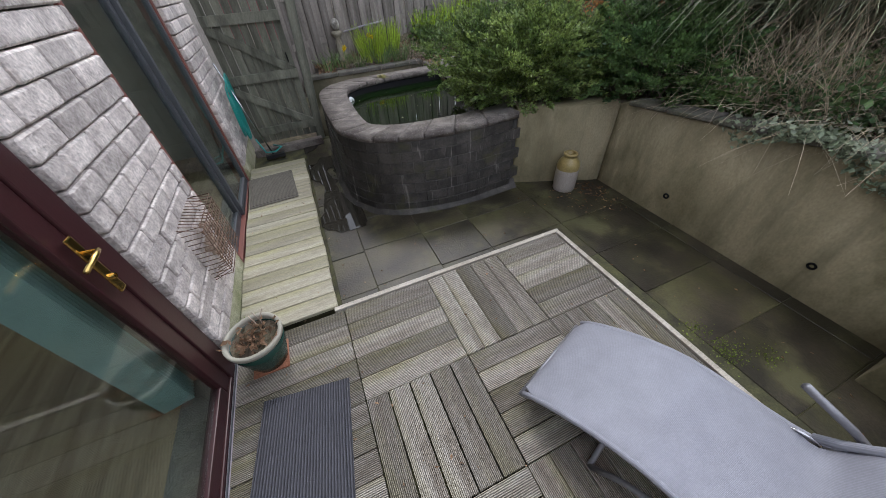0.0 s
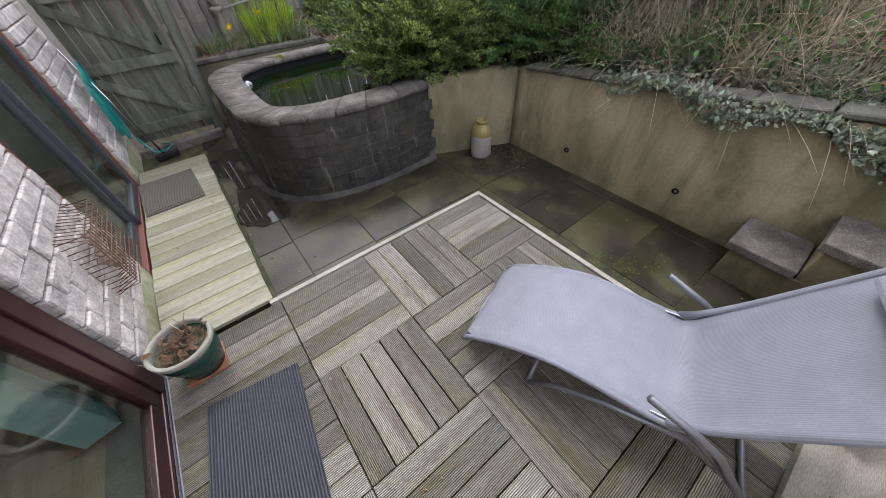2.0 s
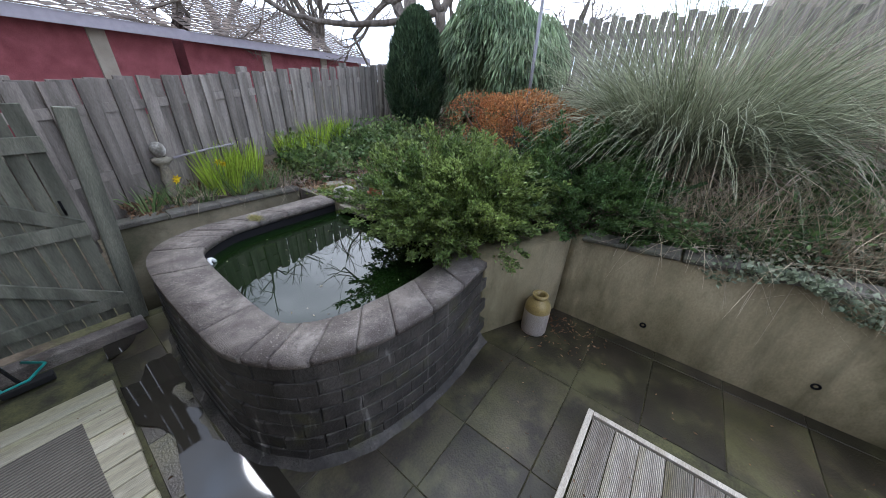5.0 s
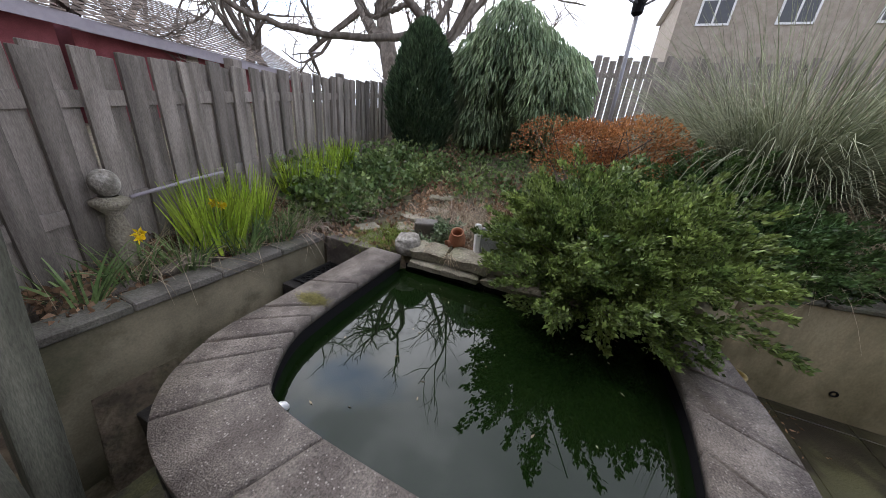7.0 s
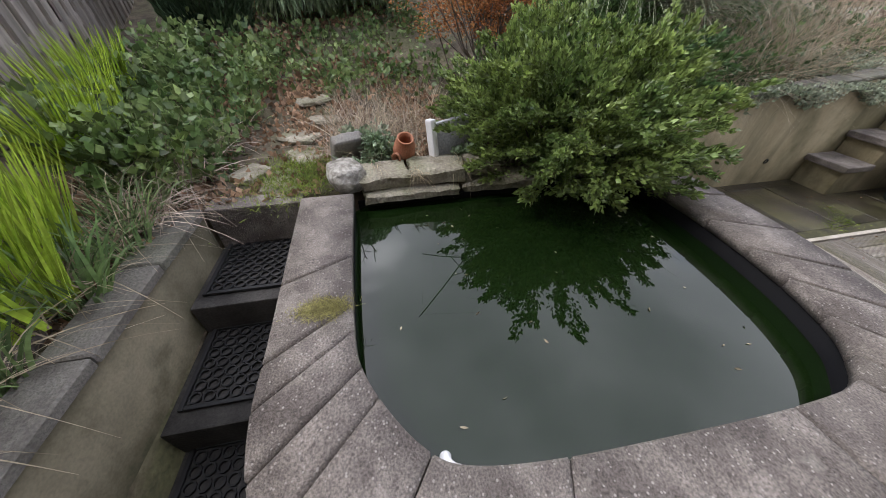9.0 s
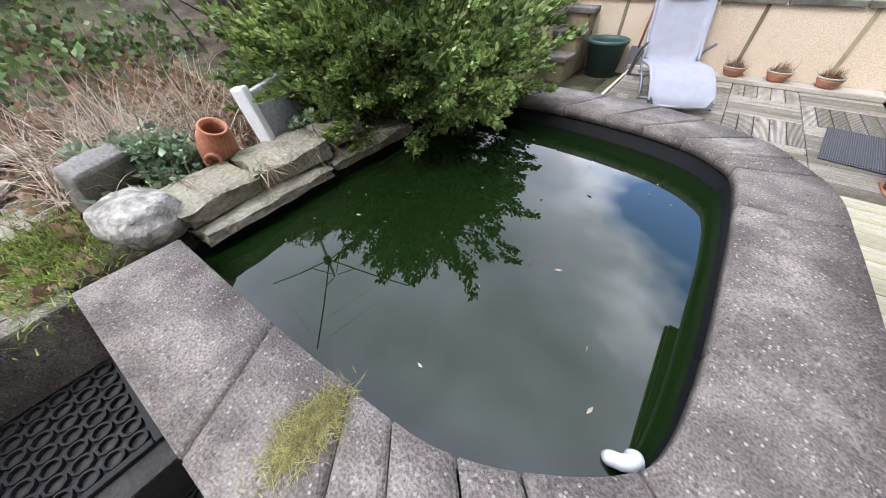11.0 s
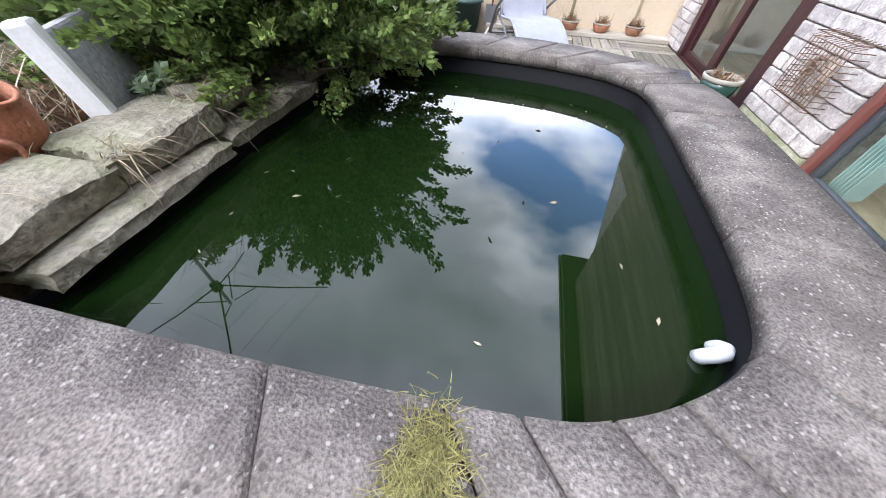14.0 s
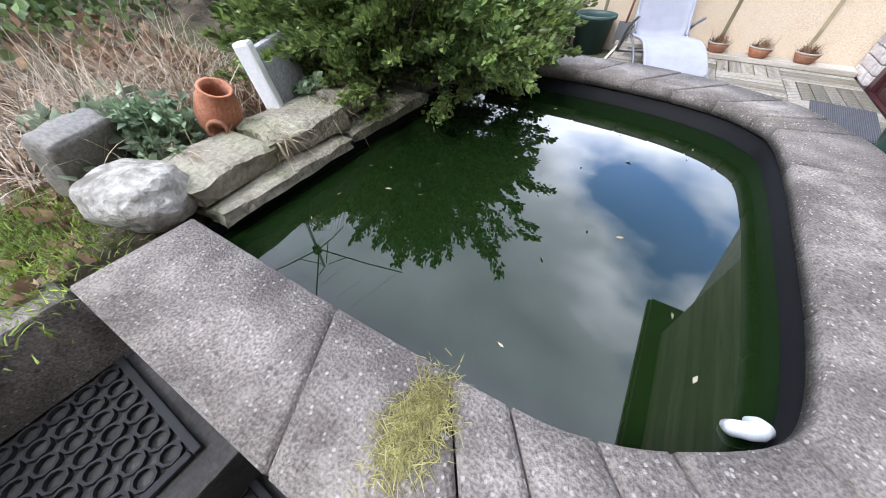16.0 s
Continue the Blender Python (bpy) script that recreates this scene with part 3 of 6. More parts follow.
pond = thing("garden_pond", "raised curved garden pond of dark damp blockwork with green water", "pond", at=(0, 0, 0))
inset = lambda a, b, s: a + (b - a) * s
ribbon("core_wall", inset(IN, OUT, 0.08), inset(IN, OUT, 0.90), -0.35, COPE - 0.058, M_PONDCORE, pond)
ribbon("liner", inset(IN, OUT, 0.03), inset(IN, OUT, 0.075), WATER_Z - 0.3, COPE - 0.06, M_LINER, pond)
# water: a fan inside the outline, out to the far rocks
ring = np.vstack([inset(IN, OUT, 0.06), [[2.18, 1.35], [2.18, 3.0]]])
wv = np.vstack([np.c_[ring, np.full(len(ring), WATER_Z)], [[1.5, 2.1, WATER_Z]]])
k = np.arange(len(ring))
fast("water", wv, np.stack([k, (k + 1) % len(ring), np.full(len(ring), len(ring))], 1), M_WATER, pond)

# coping stones between joints, straight ones long, round the corner short
JOINTS = [(1.565, 3.02), (1.30, 3.01), (1.18, 3.0), (1.06, 2.97), (0.95, 2.93), (0.78, 2.80), (0.71, 2.48), (0.694, 1.81), (0.73, 1.54), (0.80, 1.43), (0.93, 1.36), (1.10, 1.31), (1.30, 1.28), (1.52, 1.27), (1.80, 1.28)]
cuts = [0] + [int(np.argmin(np.linalg.norm(IN - q, axis=1))) for q in JOINTS] + [len(IN) - 1]
for a, b in zip(cuts, cuts[1:]):
    lo, hi = IN[a : b + 1].copy(), OUT[a : b + 1].copy()
    gap = 0.0025
    for arr in (lo, hi):
        d0, d1 = arr[1] - arr[0], arr[-1] - arr[-2]
        arr[0] += d0 / np.linalg.norm(d0) * gap
        arr[-1] -= d1 / np.linalg.norm(d1) * gap
    ribbon("coping_stone", lo, hi, COPE - 0.055, COPE + 0.002 * math.sin(a * 1.7), M_COPING, pond, bevel=0.004)

skirt_v, skirt_f = [], []
n_s = len(OUT)
for k in range(n_s):
    away = (OUT[k] - IN[k]) / np.linalg.norm(OUT[k] - IN[k])
    rough = 0.012 * noise.noise(Vector((OUT[k][0] * 6, OUT[k][1] * 6, 0)))
    for off, z in ((0.008, -0.045), (0.03, -0.075), (0.06 + rough, -0.10), (0.095 + 2 * rough, SLAB_Z + 0.002)):
        skirt_v.append((*(OUT[k] + away * off), z))
for k in range(n_s - 1):
    for j in range(3):
        b0 = k * 4 + j
        skirt_f.append((b0, b0 + 4, b0 + 5, b0 + 1))
keep = [f for f in skirt_f if f[0] // 4 > 62]
fast("cement_skirt", skirt_v, keep, M_PONDWALL, pond, True)

# ---- paving ----
paving = tagged(boxed("pavement", -0.65, 2.95, -2.6, 3.55, -0.30, SLAB_Z - 0.006, M_JOINT), "damp mossy concrete slab paving with green-black stains", "paving", kind="structure")
xs, ys = [0.02, 0.31, 0.86, 1.34, 2.08, 2.81, 2.95], [-2.6 + 0.463 * i for i in range(14)]
mesh_cache = {}


def piece(name, size, mat, parent, m, bevel=0.006):
    """One slab, board or brick; alike pieces share a mesh."""
    key = (name, tuple(round(s, 3) for s in size), mat.name)
    if key not in mesh_cache:
        bm = bmesh.new()
        box(bm, -size[0] / 2, size[0] / 2, -size[1] / 2, size[1] / 2, -size[2] / 2, size[2] / 2)
        bmesh.ops.bevel(bm, geom=bm.edges[:], offset=bevel, segments=1, affect="EDGES")
        me = bpy.data.meshes.new(name)
        bm.to_mesh(me)
        bm.free()
        me.materials.append(mat)
        mesh_cache[key] = me
    ob = new(name, mesh_cache[key])
    ob.parent = parent
    ob.matrix_basis = m
    return ob


for i in range(len(xs) - 1):
    for j in range(len(ys) - 1):
        w, d = xs[i + 1] - xs[i] - 0.004, 0.459
        cx, cy = (xs[i] + xs[i + 1]) / 2, ys[j] + 0.2315 + (0.0 if i != 1 else 0.02)
        if cx < 1.8 and cy < -0.3 or cy > 3.4 or cy > 1.5 and cx > 0.7:
            continue
        piece("slab", (w, d, 0.04), M_SLAB, paving, pose(cx, cy, SLAB_Z - 0.02 + 0.002 * math.sin(7 * i + 3 * j), 0.12 * math.sin(i * 3 + j), 0.12 * math.cos(j * 5), 0), 0.003)
# standing water along the pond wall
pc = 0.005
pv, pf, seen_v = [], [], {}


def pv_at(i, j):
    if (i, j) not in seen_v:
        seen_v[i, j] = len(pv)
        pv.append((i * pc, j * pc, SLAB_Z + 0.008))
    return seen_v[i, j]


for i in range(2, 88):
    for j in range(200, 650):
        x, y = i * pc, j * pc
        wet = noise.noise(Vector((x * 4.5, y * 2.2, 0.3))) + 0.12 * noise.noise(Vector((x * 15, y * 11, 2.0))) + 0.22 - 1.2 * abs(x - 0.19) - 0.5 * max(0, 1.35 - y)
        if wet > 0.03:
            pf.append((pv_at(i, j), pv_at(i + 1, j), pv_at(i + 1, j + 1), pv_at(i, j + 1)))
tagged(fast("puddle", pv, pf, M_PUDDLE), "thin dark rain puddle on the damp paving", "puddle")

# ---- walls of the patio ----
def wall_strip(name, line, thick, z0, tops, mat, label, seg=60):
    """A wall along a line of (x, y), to its left side, with a top that follows the heights given."""
    p = spline(line, seg)
    d = np.gradient(p, axis=0)
    nrm = unit(np.stack([-d[:, 1], d[:, 0]], 1))
    q = p + nrm * thick
    top = np.interp(np.linspace(0, 1, seg), np.linspace(0, 1, len(tops)), tops)
    n = seg
    v = np.concatenate([np.c_[p, top], np.c_[q, top], np.c_[p, np.full(n, z0)], np.c_[q, np.full(n, z0)]])
    k = np.arange(n - 1)[:, None]
    f = np.concatenate([k + [0, 1, n + 1, n], k + [0, 2 * n, 2 * n + 1, 1], k + [n, n + 1, 3 * n + 1, 3 * n], [[0, n, 3 * n, 2 * n]], [[n - 1, 3 * n - 1, 4 * n - 1, 2 * n - 1]]])
    ob = fast(name, v, f, mat)
    return tagged(ob, label, "wall", kind="structure")


wall_strip("wall_east", [(2.93, -2.75), (2.93, -1.0), (2.93, 0.62)], -0.30, -0.3, [1.00, 0.90, 0.82, 0.74, 0.68], M_RENDER, "ochre rendered retaining wall stained with green algae")
wall_strip("wall_end", [(2.93, 0.62), (2.55, 0.80), (2.08, 1.02)], -0.28, -0.3, [0.68, 0.66, 0.64], M_RENDER, "short stained render wall closing the patio beside the pond")
# stones along the top of the retaining wall
for i in range(9):
    y0 = -2.7 + i * 0.36
    z = np.interp(y0 + 0.18, [-2.75, -1.0, 0.62], [1.00, 0.82, 0.68])
    tagged(piece("capping_stone", (0.21, 0.345, 0.035), M_WALLTOP, None, pose(3.02, y0 + 0.18, z + 0.0195, -6, 0, 0), 0.008), "dark mossy capping stone on the retaining wall", "capping stone", "capping stones")
wall_strip("wall_north", [(2.15, 3.86), (1.3, 3.86), (0.36, 3.86)], -0.14, -0.3, [0.58, 0.58, 0.58], M_DARKRENDER, "dark rendered retaining wall beside the garden steps")
for i in range(4):
    tagged(piece("capping_slab", (0.44, 0.17, 0.05), M_WALLTOP, None, pose(0.59 + i * 0.445, 3.92, 0.607, 0, 0, 0.6 * math.sin(i * 4)), 0.008), "weathered concrete capping slab on the low garden wall", "capping slab", "north wall cappings")

# drain holes in the retaining wall
for y, z in ((-1.16, 0.14), (-0.13, 0.09)):
    bm = bmesh.new()
    revolve(bm, [(0.008, -0.01), (0.014, 0.0), (0.022, 0.004), (0.026, 0.0), (0.026, -0.02)], 16)
    ob = part("weep_pipe", bm, M_LINER)
    ob.matrix_basis = pose(2.926, y, z, 0, -90, 0)
    tagged(ob, "small dark drain pipe end in the rendered wall", "drain pipe", "weep pipes")

# ---- garden steps beside the pond ----
steps = thing("garden_steps", "narrow concrete steps with ribbed rubber treads between pond and wall", "steps", at=(1.2, 3.55, SLAB_Z))
STEP_X, STEP_Z = [0.68, 1.18, 1.68, 2.16], [-0.01, 0.17, 0.35]
bm_ring = bmesh.new()
revolve(bm_ring, [(0.020, 0), (0.020, 0.012), (0.027, 0.012), (0.027, 0)], 9)
ring_mesh = bpy.data.meshes.new("ring")
bm_ring.to_mesh(ring_mesh)
bm_ring.free()
ring_mesh.materials.append(M_RUBBER)
for i, z in enumerate(STEP_Z):
    # near-black colour includes the shade between pond and wall
    boxed("step", STEP_X[i] - 1.2, 2.2 - 1.2, -0.23, 0.30, -0.18, z - SLAB_Z, M_PONDCORE, steps, 0.008)
    mat_ob = thing("rubber_mat", "black rubber ring mat lying on a garden step", "mat", "step mats", at=((STEP_X[i] + STEP_X[i + 1]) / 2 + 0.05, 3.60, z + 0.002))
    for a in range(7):
        for b in range(7):
            ring_ob = new("ring", ring_mesh)
            ring_ob.parent = mat_ob
            ring_ob.location = (-0.165 + a * 0.055, -0.165 + b * 0.055, 0)
    for q in ((-0.215, 0.215, -0.215, -0.195), (-0.215, 0.215, 0.195, 0.215), (-0.215, -0.195, -0.193, 0.193), (0.195, 0.215, -0.193, 0.193)):
        boxed("border", q[0], q[1], q[2], q[3], 0, 0.016, M_RUBBER, mat_ob, 0.004)
landing = tagged(boxed("kerb_stone", 2.165, 2.30, 3.34, 3.85, 0.2, 0.605, M_COPING, None, 0.01), "weathered concrete kerb at the top of the steps", "kerb")

# ---- deck ----
deck = tagged(boxed("deck", -0.64, 1.83, -2.5, -0.015, -0.13, -0.034, M_JOINT), "weathered grooved timber decking laid in squares", "decking", kind="structure")
TX, TY = [-0.63, 0.04, 0.66, 1.25, 1.83], [-0.02, -0.69, -1.29, -1.89, -2.5]
for i in range(4):
    for j in range(4):
        x0, x1, y1, y0 = TX[i], TX[i + 1], TY[j], TY[j + 1]
        along_x = (i - 1 + j) % 2 == 0 or i == 0 and j == 0
        n = 6 if i == 0 and along_x is False else 5
        for b in range(n):
            if along_x:
                w = (y1 - y0) / n
                piece("deck_board", (x1 - x0 - 0.006, w - 0.007, 0.032), M_DECK, deck, pose((x0 + x1) / 2, y0 + (b + 0.5) * w, -0.017, 0, 0, 0.15 * math.sin(b * 9 + i)), 0.003)
            else:
                w = (x1 - x0) / n
                piece("deck_board", (y1 - y0 - 0.006, w - 0.007, 0.032), M_DECK, deck, pose(x0 + (b + 0.5) * w, (y0 + y1) / 2, -0.017, 0, 0, 90 + 0.15 * math.sin(b * 7 + j)), 0.003)
boxed("edge_board", -0.02, 1.875, -0.012, 0.022, -0.13, 0.006, M_EDGE, deck, 0.004)
boxed("edge_board", 1.84, 1.875, -2.5, -0.014, -0.13, 0.006, M_EDGE, deck, 0.004)

walkway = tagged(boxed("walkway", -0.60, -0.03, 0.06, 2.65, -0.12, -0.034, M_JOINT), "pale mossy timber boardwalk beside the house", "boardwalk", kind="structure")
for i in range(18):
    y = 0.105 + i * 0.1445
    piece("walkway_board", (0.64 + 0.008 * math.sin(i * 5), 0.139, 0.03), M_WALK, walkway, pose(-0.315, y, -0.016, 0, 0, 0.25 * math.sin(i * 3)), 0.004)

# ---- house ----
HX = WX0
house = new("wall_west", bpy.data.meshes.new("wall_west"))
bm = bmesh.new()
D0, D1, W0, W1, WT = -2.02, -0.10, 0.86, 2.45, 2.08
for y0, y1, z0, z1 in ((-2.6, D0, -0.3, 5.0), (D1, W0, -0.3, WT), (W1, 7.0, -0.3, WT), (D0, 7.0, WT, 2.7), (-1.15, 7.0, 2.7, 5.0), (D0, D1, -0.3, -0.06), (W0, W1, -0.3, -0.08)):
    if y0 == -2.6:
        z1 = 2.0
    box(bm, HX - 0.30, HX - 0.03, y0, y1, z0, z1)
bm.to_mesh(house.data)
bm.free()
house.data.materials.append(M_MORTAR)
tagged(house, "pale grey split-face block wall of the house", "house wall", kind="structure")
roof = thing("house_roof", "dark house roof with overhanging eaves", "roof", kind="structure")
boxed("eaves", HX - 0.5, HX + 0.22, -1.95, 7.2, 5.0, 5.12, M_FRAME, roof)
bm = bmesh.new()
vs = [bm.verts.new(p) for p in ((HX + 0.25, -2.0, 5.10), (HX + 0.25, 7.2, 5.10), (HX - 4, 7.2, 6.8), (HX - 4, -2.0, 6.8), (HX + 0.25, -2.0, 5.18), (HX + 0.25, 7.2, 5.18), (HX - 4, 7.2, 6.88), (HX - 4, -2.0, 6.88))]
for q in ((0, 3, 2, 1), (4, 5, 6, 7), (0, 1, 5, 4), (1, 2, 6, 5), (2, 3, 7, 6), (3, 0, 4, 7)):
    bm.faces.new([vs[i] for i in q])
part("slope", bm, M_ROOF, roof)
bm = bmesh.new()
vs = [bm.verts.new(p) for p in ((HX - 0.03, -2.6, 2.0), (HX - 0.03, -1.15, 2.0), (HX - 0.03, -1.15, 4.1), (HX - 0.33, -2.6, 2.0), (HX - 0.33, -1.15, 2.0), (HX - 0.33, -1.15, 4.1))]
for q in ((0, 1, 2), (3, 5, 4), (0, 2, 5, 3), (0, 3, 4, 1)):
    bm.faces.new([vs[i] for i in q])
part("gable", bm, M_BRICK, roof)

# lapped boards on the upper wall
for i in range(18):
    z = 2.12 + i * 0.16
    y0 = D0 if z < 2.68 else -1.15
    bm = bmesh.new()
    box(bm, -0.011, 0.011, y0, 7.0, -0.088, 0.088, 0.003)
    part("board", bm, M_BOARDING, house).matrix_basis = pose(HX - 0.014, 0, z, 0, 5, 0)

COURSE = 0.098


def brick_panel(y0, y1, z0, z1, parent, seed):
    """Split-face blocks of uneven length, course by course."""
    g = np.random.default_rng(seed)
    z, row = z0, 0
    while z + COURSE <= z1 + 0.02:
        y = y0 - (0.11 if row % 2 else 0.0)
        while y < y1 - 0.02:
            ln = float(g.choice([0.20, 0.22, 0.24, 0.29]))
            a, b = max(y, y0), min(y + ln, y1)
            if y1 - b < 0.05:
                b = y1
            L = round((b - a) / 0.02) * 0.02
            if b - a > 0.03:
                piece("brick", (0.05, max(L, 0.04) - 0.007, COURSE - 0.007), M_BRICK, parent, pose(HX - 0.012 + g.uniform(-0.005, 0.006), (a + b) / 2, z + COURSE / 2, 0, 0, g.uniform(-0.8, 0.8)), 0.008)
            y += ln
        z += COURSE
        row += 1


brick_panel(D1 + 0.01, W0 - 0.02, 0.11, 2.05, house, 1)
brick_panel(W1 + 0.06, 3.5, 0.11, 2.05, house, 2)
brick_panel(-2.58, D0 - 0.02, 0.0, 2.05, house, 3)
for y0, y1 in ((D1 + 0.01, W0 - 0.02), (W1 + 0.06, 3.5)):
    boxed("plinth", HX - 0.03, HX + 0.008, y0, y1, -0.12, 0.105, M_PLINTH, house, 0.006)


def glazed(name, y0, y1, z0, z1, label, mats, mull, depth=0.09, face=HX - 0.03, jw=0.07, sw=0.075):
    """A glazed door set: outer frame, sashes with their own frames, panes and a sill."""
    fm, sm = mats
    t = thing(name, label, "patio door", at=(face, y0, z0), kind="structure")
    h, w = z1 - z0, y1 - y0
    for nm, a in (("jamb", (0, jw, 0, h)), ("jamb", (w - jw, w, 0, h)), ("head", (jw, w - jw, h - 0.08, h)), ("threshold", (jw, w - jw, 0, 0.05))):
        boxed(nm, -depth, 0.02, a[0], a[1], a[2], a[3], fm, t, 0.006)
    edges = [jw] + list(mull) + [w - jw]
    for k, (a, b) in enumerate(zip(edges, edges[1:])):
        s = 0.03 * (k % 2)
        sash = boxed("sash", -0.065 + s, -0.02 + s, a + 0.002, a + sw, 0.052, h - 0.082, sm, t, 0.006)
        boxed("sash", -0.065 + s, -0.02 + s, b - sw, b - 0.002, 0.052, h - 0.082, sm, t, 0.006)
        boxed("sash", -0.065 + s, -0.02 + s, a + sw + 0.002, b - sw - 0.002, 0.052, 0.13, sm, t, 0.006)
        boxed("sash", -0.065 + s, -0.02 + s, a + sw + 0.002, b - sw - 0.002, h - 0.16, h - 0.082, sm, t, 0.006)
        p = boxed("pane", -0.046 + s, -0.040 + s, a + sw + 0.002, b - sw - 0.002, 0.132, h - 0.162, M_GLASS, t)
        p.visible_shadow = False
    return t


door_1 = glazed("door_1", D0, D1, -0.055, WT, "dark brown framed sliding patio door with brass handle", (M_FRAME, M_FRAME), [0.94], jw=0.11, sw=0.10)
window_1 = glazed("window_1", W0, W1, -0.075, WT, "grey framed sliding glass door with red-brown trim", (M_REDFRAME, M_GREYFRAME), [0.78], jw=0.05, sw=0.05)
boxed("track", 0.022, 0.10, 0.0, D1 - D0, -0.02, 0.03, M_SILL, door_1, 0.004)
for i in range(4):
    boxed("track_rail", 0.03 + i * 0.018, 0.036 + i * 0.018, 0.02, D1 - D0 - 0.02, 0.031, 0.040, M_GREYFRAME, door_1)
boxed("sill", 0.022, 0.13, -0.05, W1 - W0 + 0.05, -0.05, 0.0, M_SILL, window_1, 0.006)

# ---- room behind the glass ----
room = thing("room", "dim living room with wood floor behind the patio doors", "room", kind="structure")
boxed("room_floor", -4.6, HX - 0.30, -2.6, 3.6, -0.10, -0.06, M_FLOOR, room)
for q in ((-4.7, -4.6, -2.6, 3.6), (-4.6, HX - 0.3, -2.7, -2.6), (-4.6, HX - 0.3, 3.6, 3.7)):
    boxed("room_wall", q[0], q[1], q[2], q[3], -0.1, 2.5, M_ROOM, room)
ceiling = tagged(boxed("ceiling", -4.7, HX - 0.3, -2.7, 3.7, 2.5, 2.6, M_ROOM), "plain ceiling of the living room", "ceiling", kind="structure")
blind = thing("vertical_blind", "pale teal vertical blind gathered beside the glass", "blind", at=(HX - 0.17, W0 + 0.13, -0.02))
for i in range(6):
    boxed("slat", -0.10, 0.05, i * 0.022, i * 0.022 + 0.003, 0.02, 2.0, M_BLIND, blind, 0, "", pose(0, 0, 0, 0, 0, 12))
blind2 = copy_thing(blind, pose(HX - 0.24, -0.27, -0.02))

# ---- rear wall, fence and drive ----
RY = -2.62
rear = tagged(boxed("wall_south", -0.68, 3.2, RY - 0.2, RY, -0.3, 0.74, M_CREAM), "cream rendered garden wall with darker pilaster strips", "wall", kind="structure")
for x in (-0.15, 0.72, 1.5, 2.2):
    boxed("pilaster", x - 0.02, x + 0.02, RY + 0.001, RY + 0.012, 0.0, 0.74, M_RENDER, rear, 0.003)
for i in range(6):
    boxed("coping_slab", -0.66 + i * 0.62, -0.06 + i * 0.62, RY - 0.24, RY + 0.04, 0.744, 0.80, M_WALLTOP, rear, 0.008)
tagged(boxed("ledge_board", -0.63, 1.9, RY + 0.002, RY + 0.27, 0.002, 0.05, M_EDGE, None, 0.006), "pale timber ledge at the foot of the cream wall", "ledge")
drive = tagged(boxed("road", -6.0, 3.4, -7.5, RY - 0.25, 0.5, 0.74, M_TARMAC), "pale grey tarmac drive behind the wall", "drive", kind="structure")
bfence = thing("back_fence", "dark brown close-boarded fence on the drive", "fence", at=(0, -5.2, 0.74))
for i in range(52):
    boxed("board", -2.0 + i * 0.14, -1.87 + i * 0.14, -0.012, 0.012 + 0.014 * (i % 2), 0.05, 1.75, M_BROWNFENCE, bfence)
for x in (-1.5, 0.4, 2.3, 4.2):
    boxed("post", x - 0.05, x + 0.05, 0.03, 0.12, 0.0, 1.8, M_BROWNFENCE, bfence, 0.006)
boxed("rail", -2.0, 5.2, 0.03, 0.07, 1.35, 1.43, M_BROWNFENCE, bfence)


# ---- fence along the garden ----
FD = unit(np.array([0.96, 0.28, 0.0]))
F0 = np.array([0.25, 4.13, 0.0])
fence = thing("picket_fence", "weathered grey-brown picket fence with overlapping pales", "fence", at=tuple(F0))
FYAW = math.degrees(math.atan2(FD[1], FD[0]))
NF = 64
g = np.random.default_rng(4)
for i in range(NF):
    s = i * 0.105
    top = 1.78 + 0.09 * s + g.uniform(-0.02, 0.02)
    side = 0.0 if i % 2 else -0.035
    bm = bmesh.new()
    hw = 0.055 if i % 2 == 0 else 0.075
    box(bm, -hw, hw, -0.011, 0.011, 0.45 + 0.09 * s, top - 0.06, 0.003)
    for v in bm.verts:
        if v.co.z > top - 0.07:
            v.co.z += 0.06 * (1 - abs(v.co.x) / hw) + 0.0
    part("pale", bm, M_FENCE, fence).matrix_basis = Matrix.Translation((s * FD[0], s * FD[1], 0)) @ pose(0, 0, 0, 0, g.uniform(-1, 1), FYAW) @ Matrix.Translation((0, side, 0))
for z in (0.95, 1.5):
    boxed("rail", 0, NF * 0.105, -0.028, -0.006, z - 0.04, z + 0.04, M_FENCE, fence, 0.004).matrix_basis = pose(0, 0, 0, 0, -5.1, FYAW)
for i in range(4):
    boxed("post", i * 2.0 - 0.05, i * 2.0 + 0.05, 0.014, 0.10, 0.3, 1.78 + 0.18 * i, M_FENCE, fence, 0.006).matrix_basis = pose(0, 0, 0, 0, 0, FYAW)

# far fence across the garden's end
farf = thing("far_fence", "grey vertical board fence at the end of the garden", "fence", at=(8.7, 1.0, 1.7))
for i in range(60):
    boxed("board", -0.012, 0.012, -4.5 + i * 0.15, -4.37 + i * 0.15, 0.0, 1.58 + 0.06 * math.sin(i * 2.1), M_FENCE, farf, 0.003)
boxed("rail", 0.013, 0.05, -4.5, 4.5, 1.2, 1.3, M_FENCE, farf)

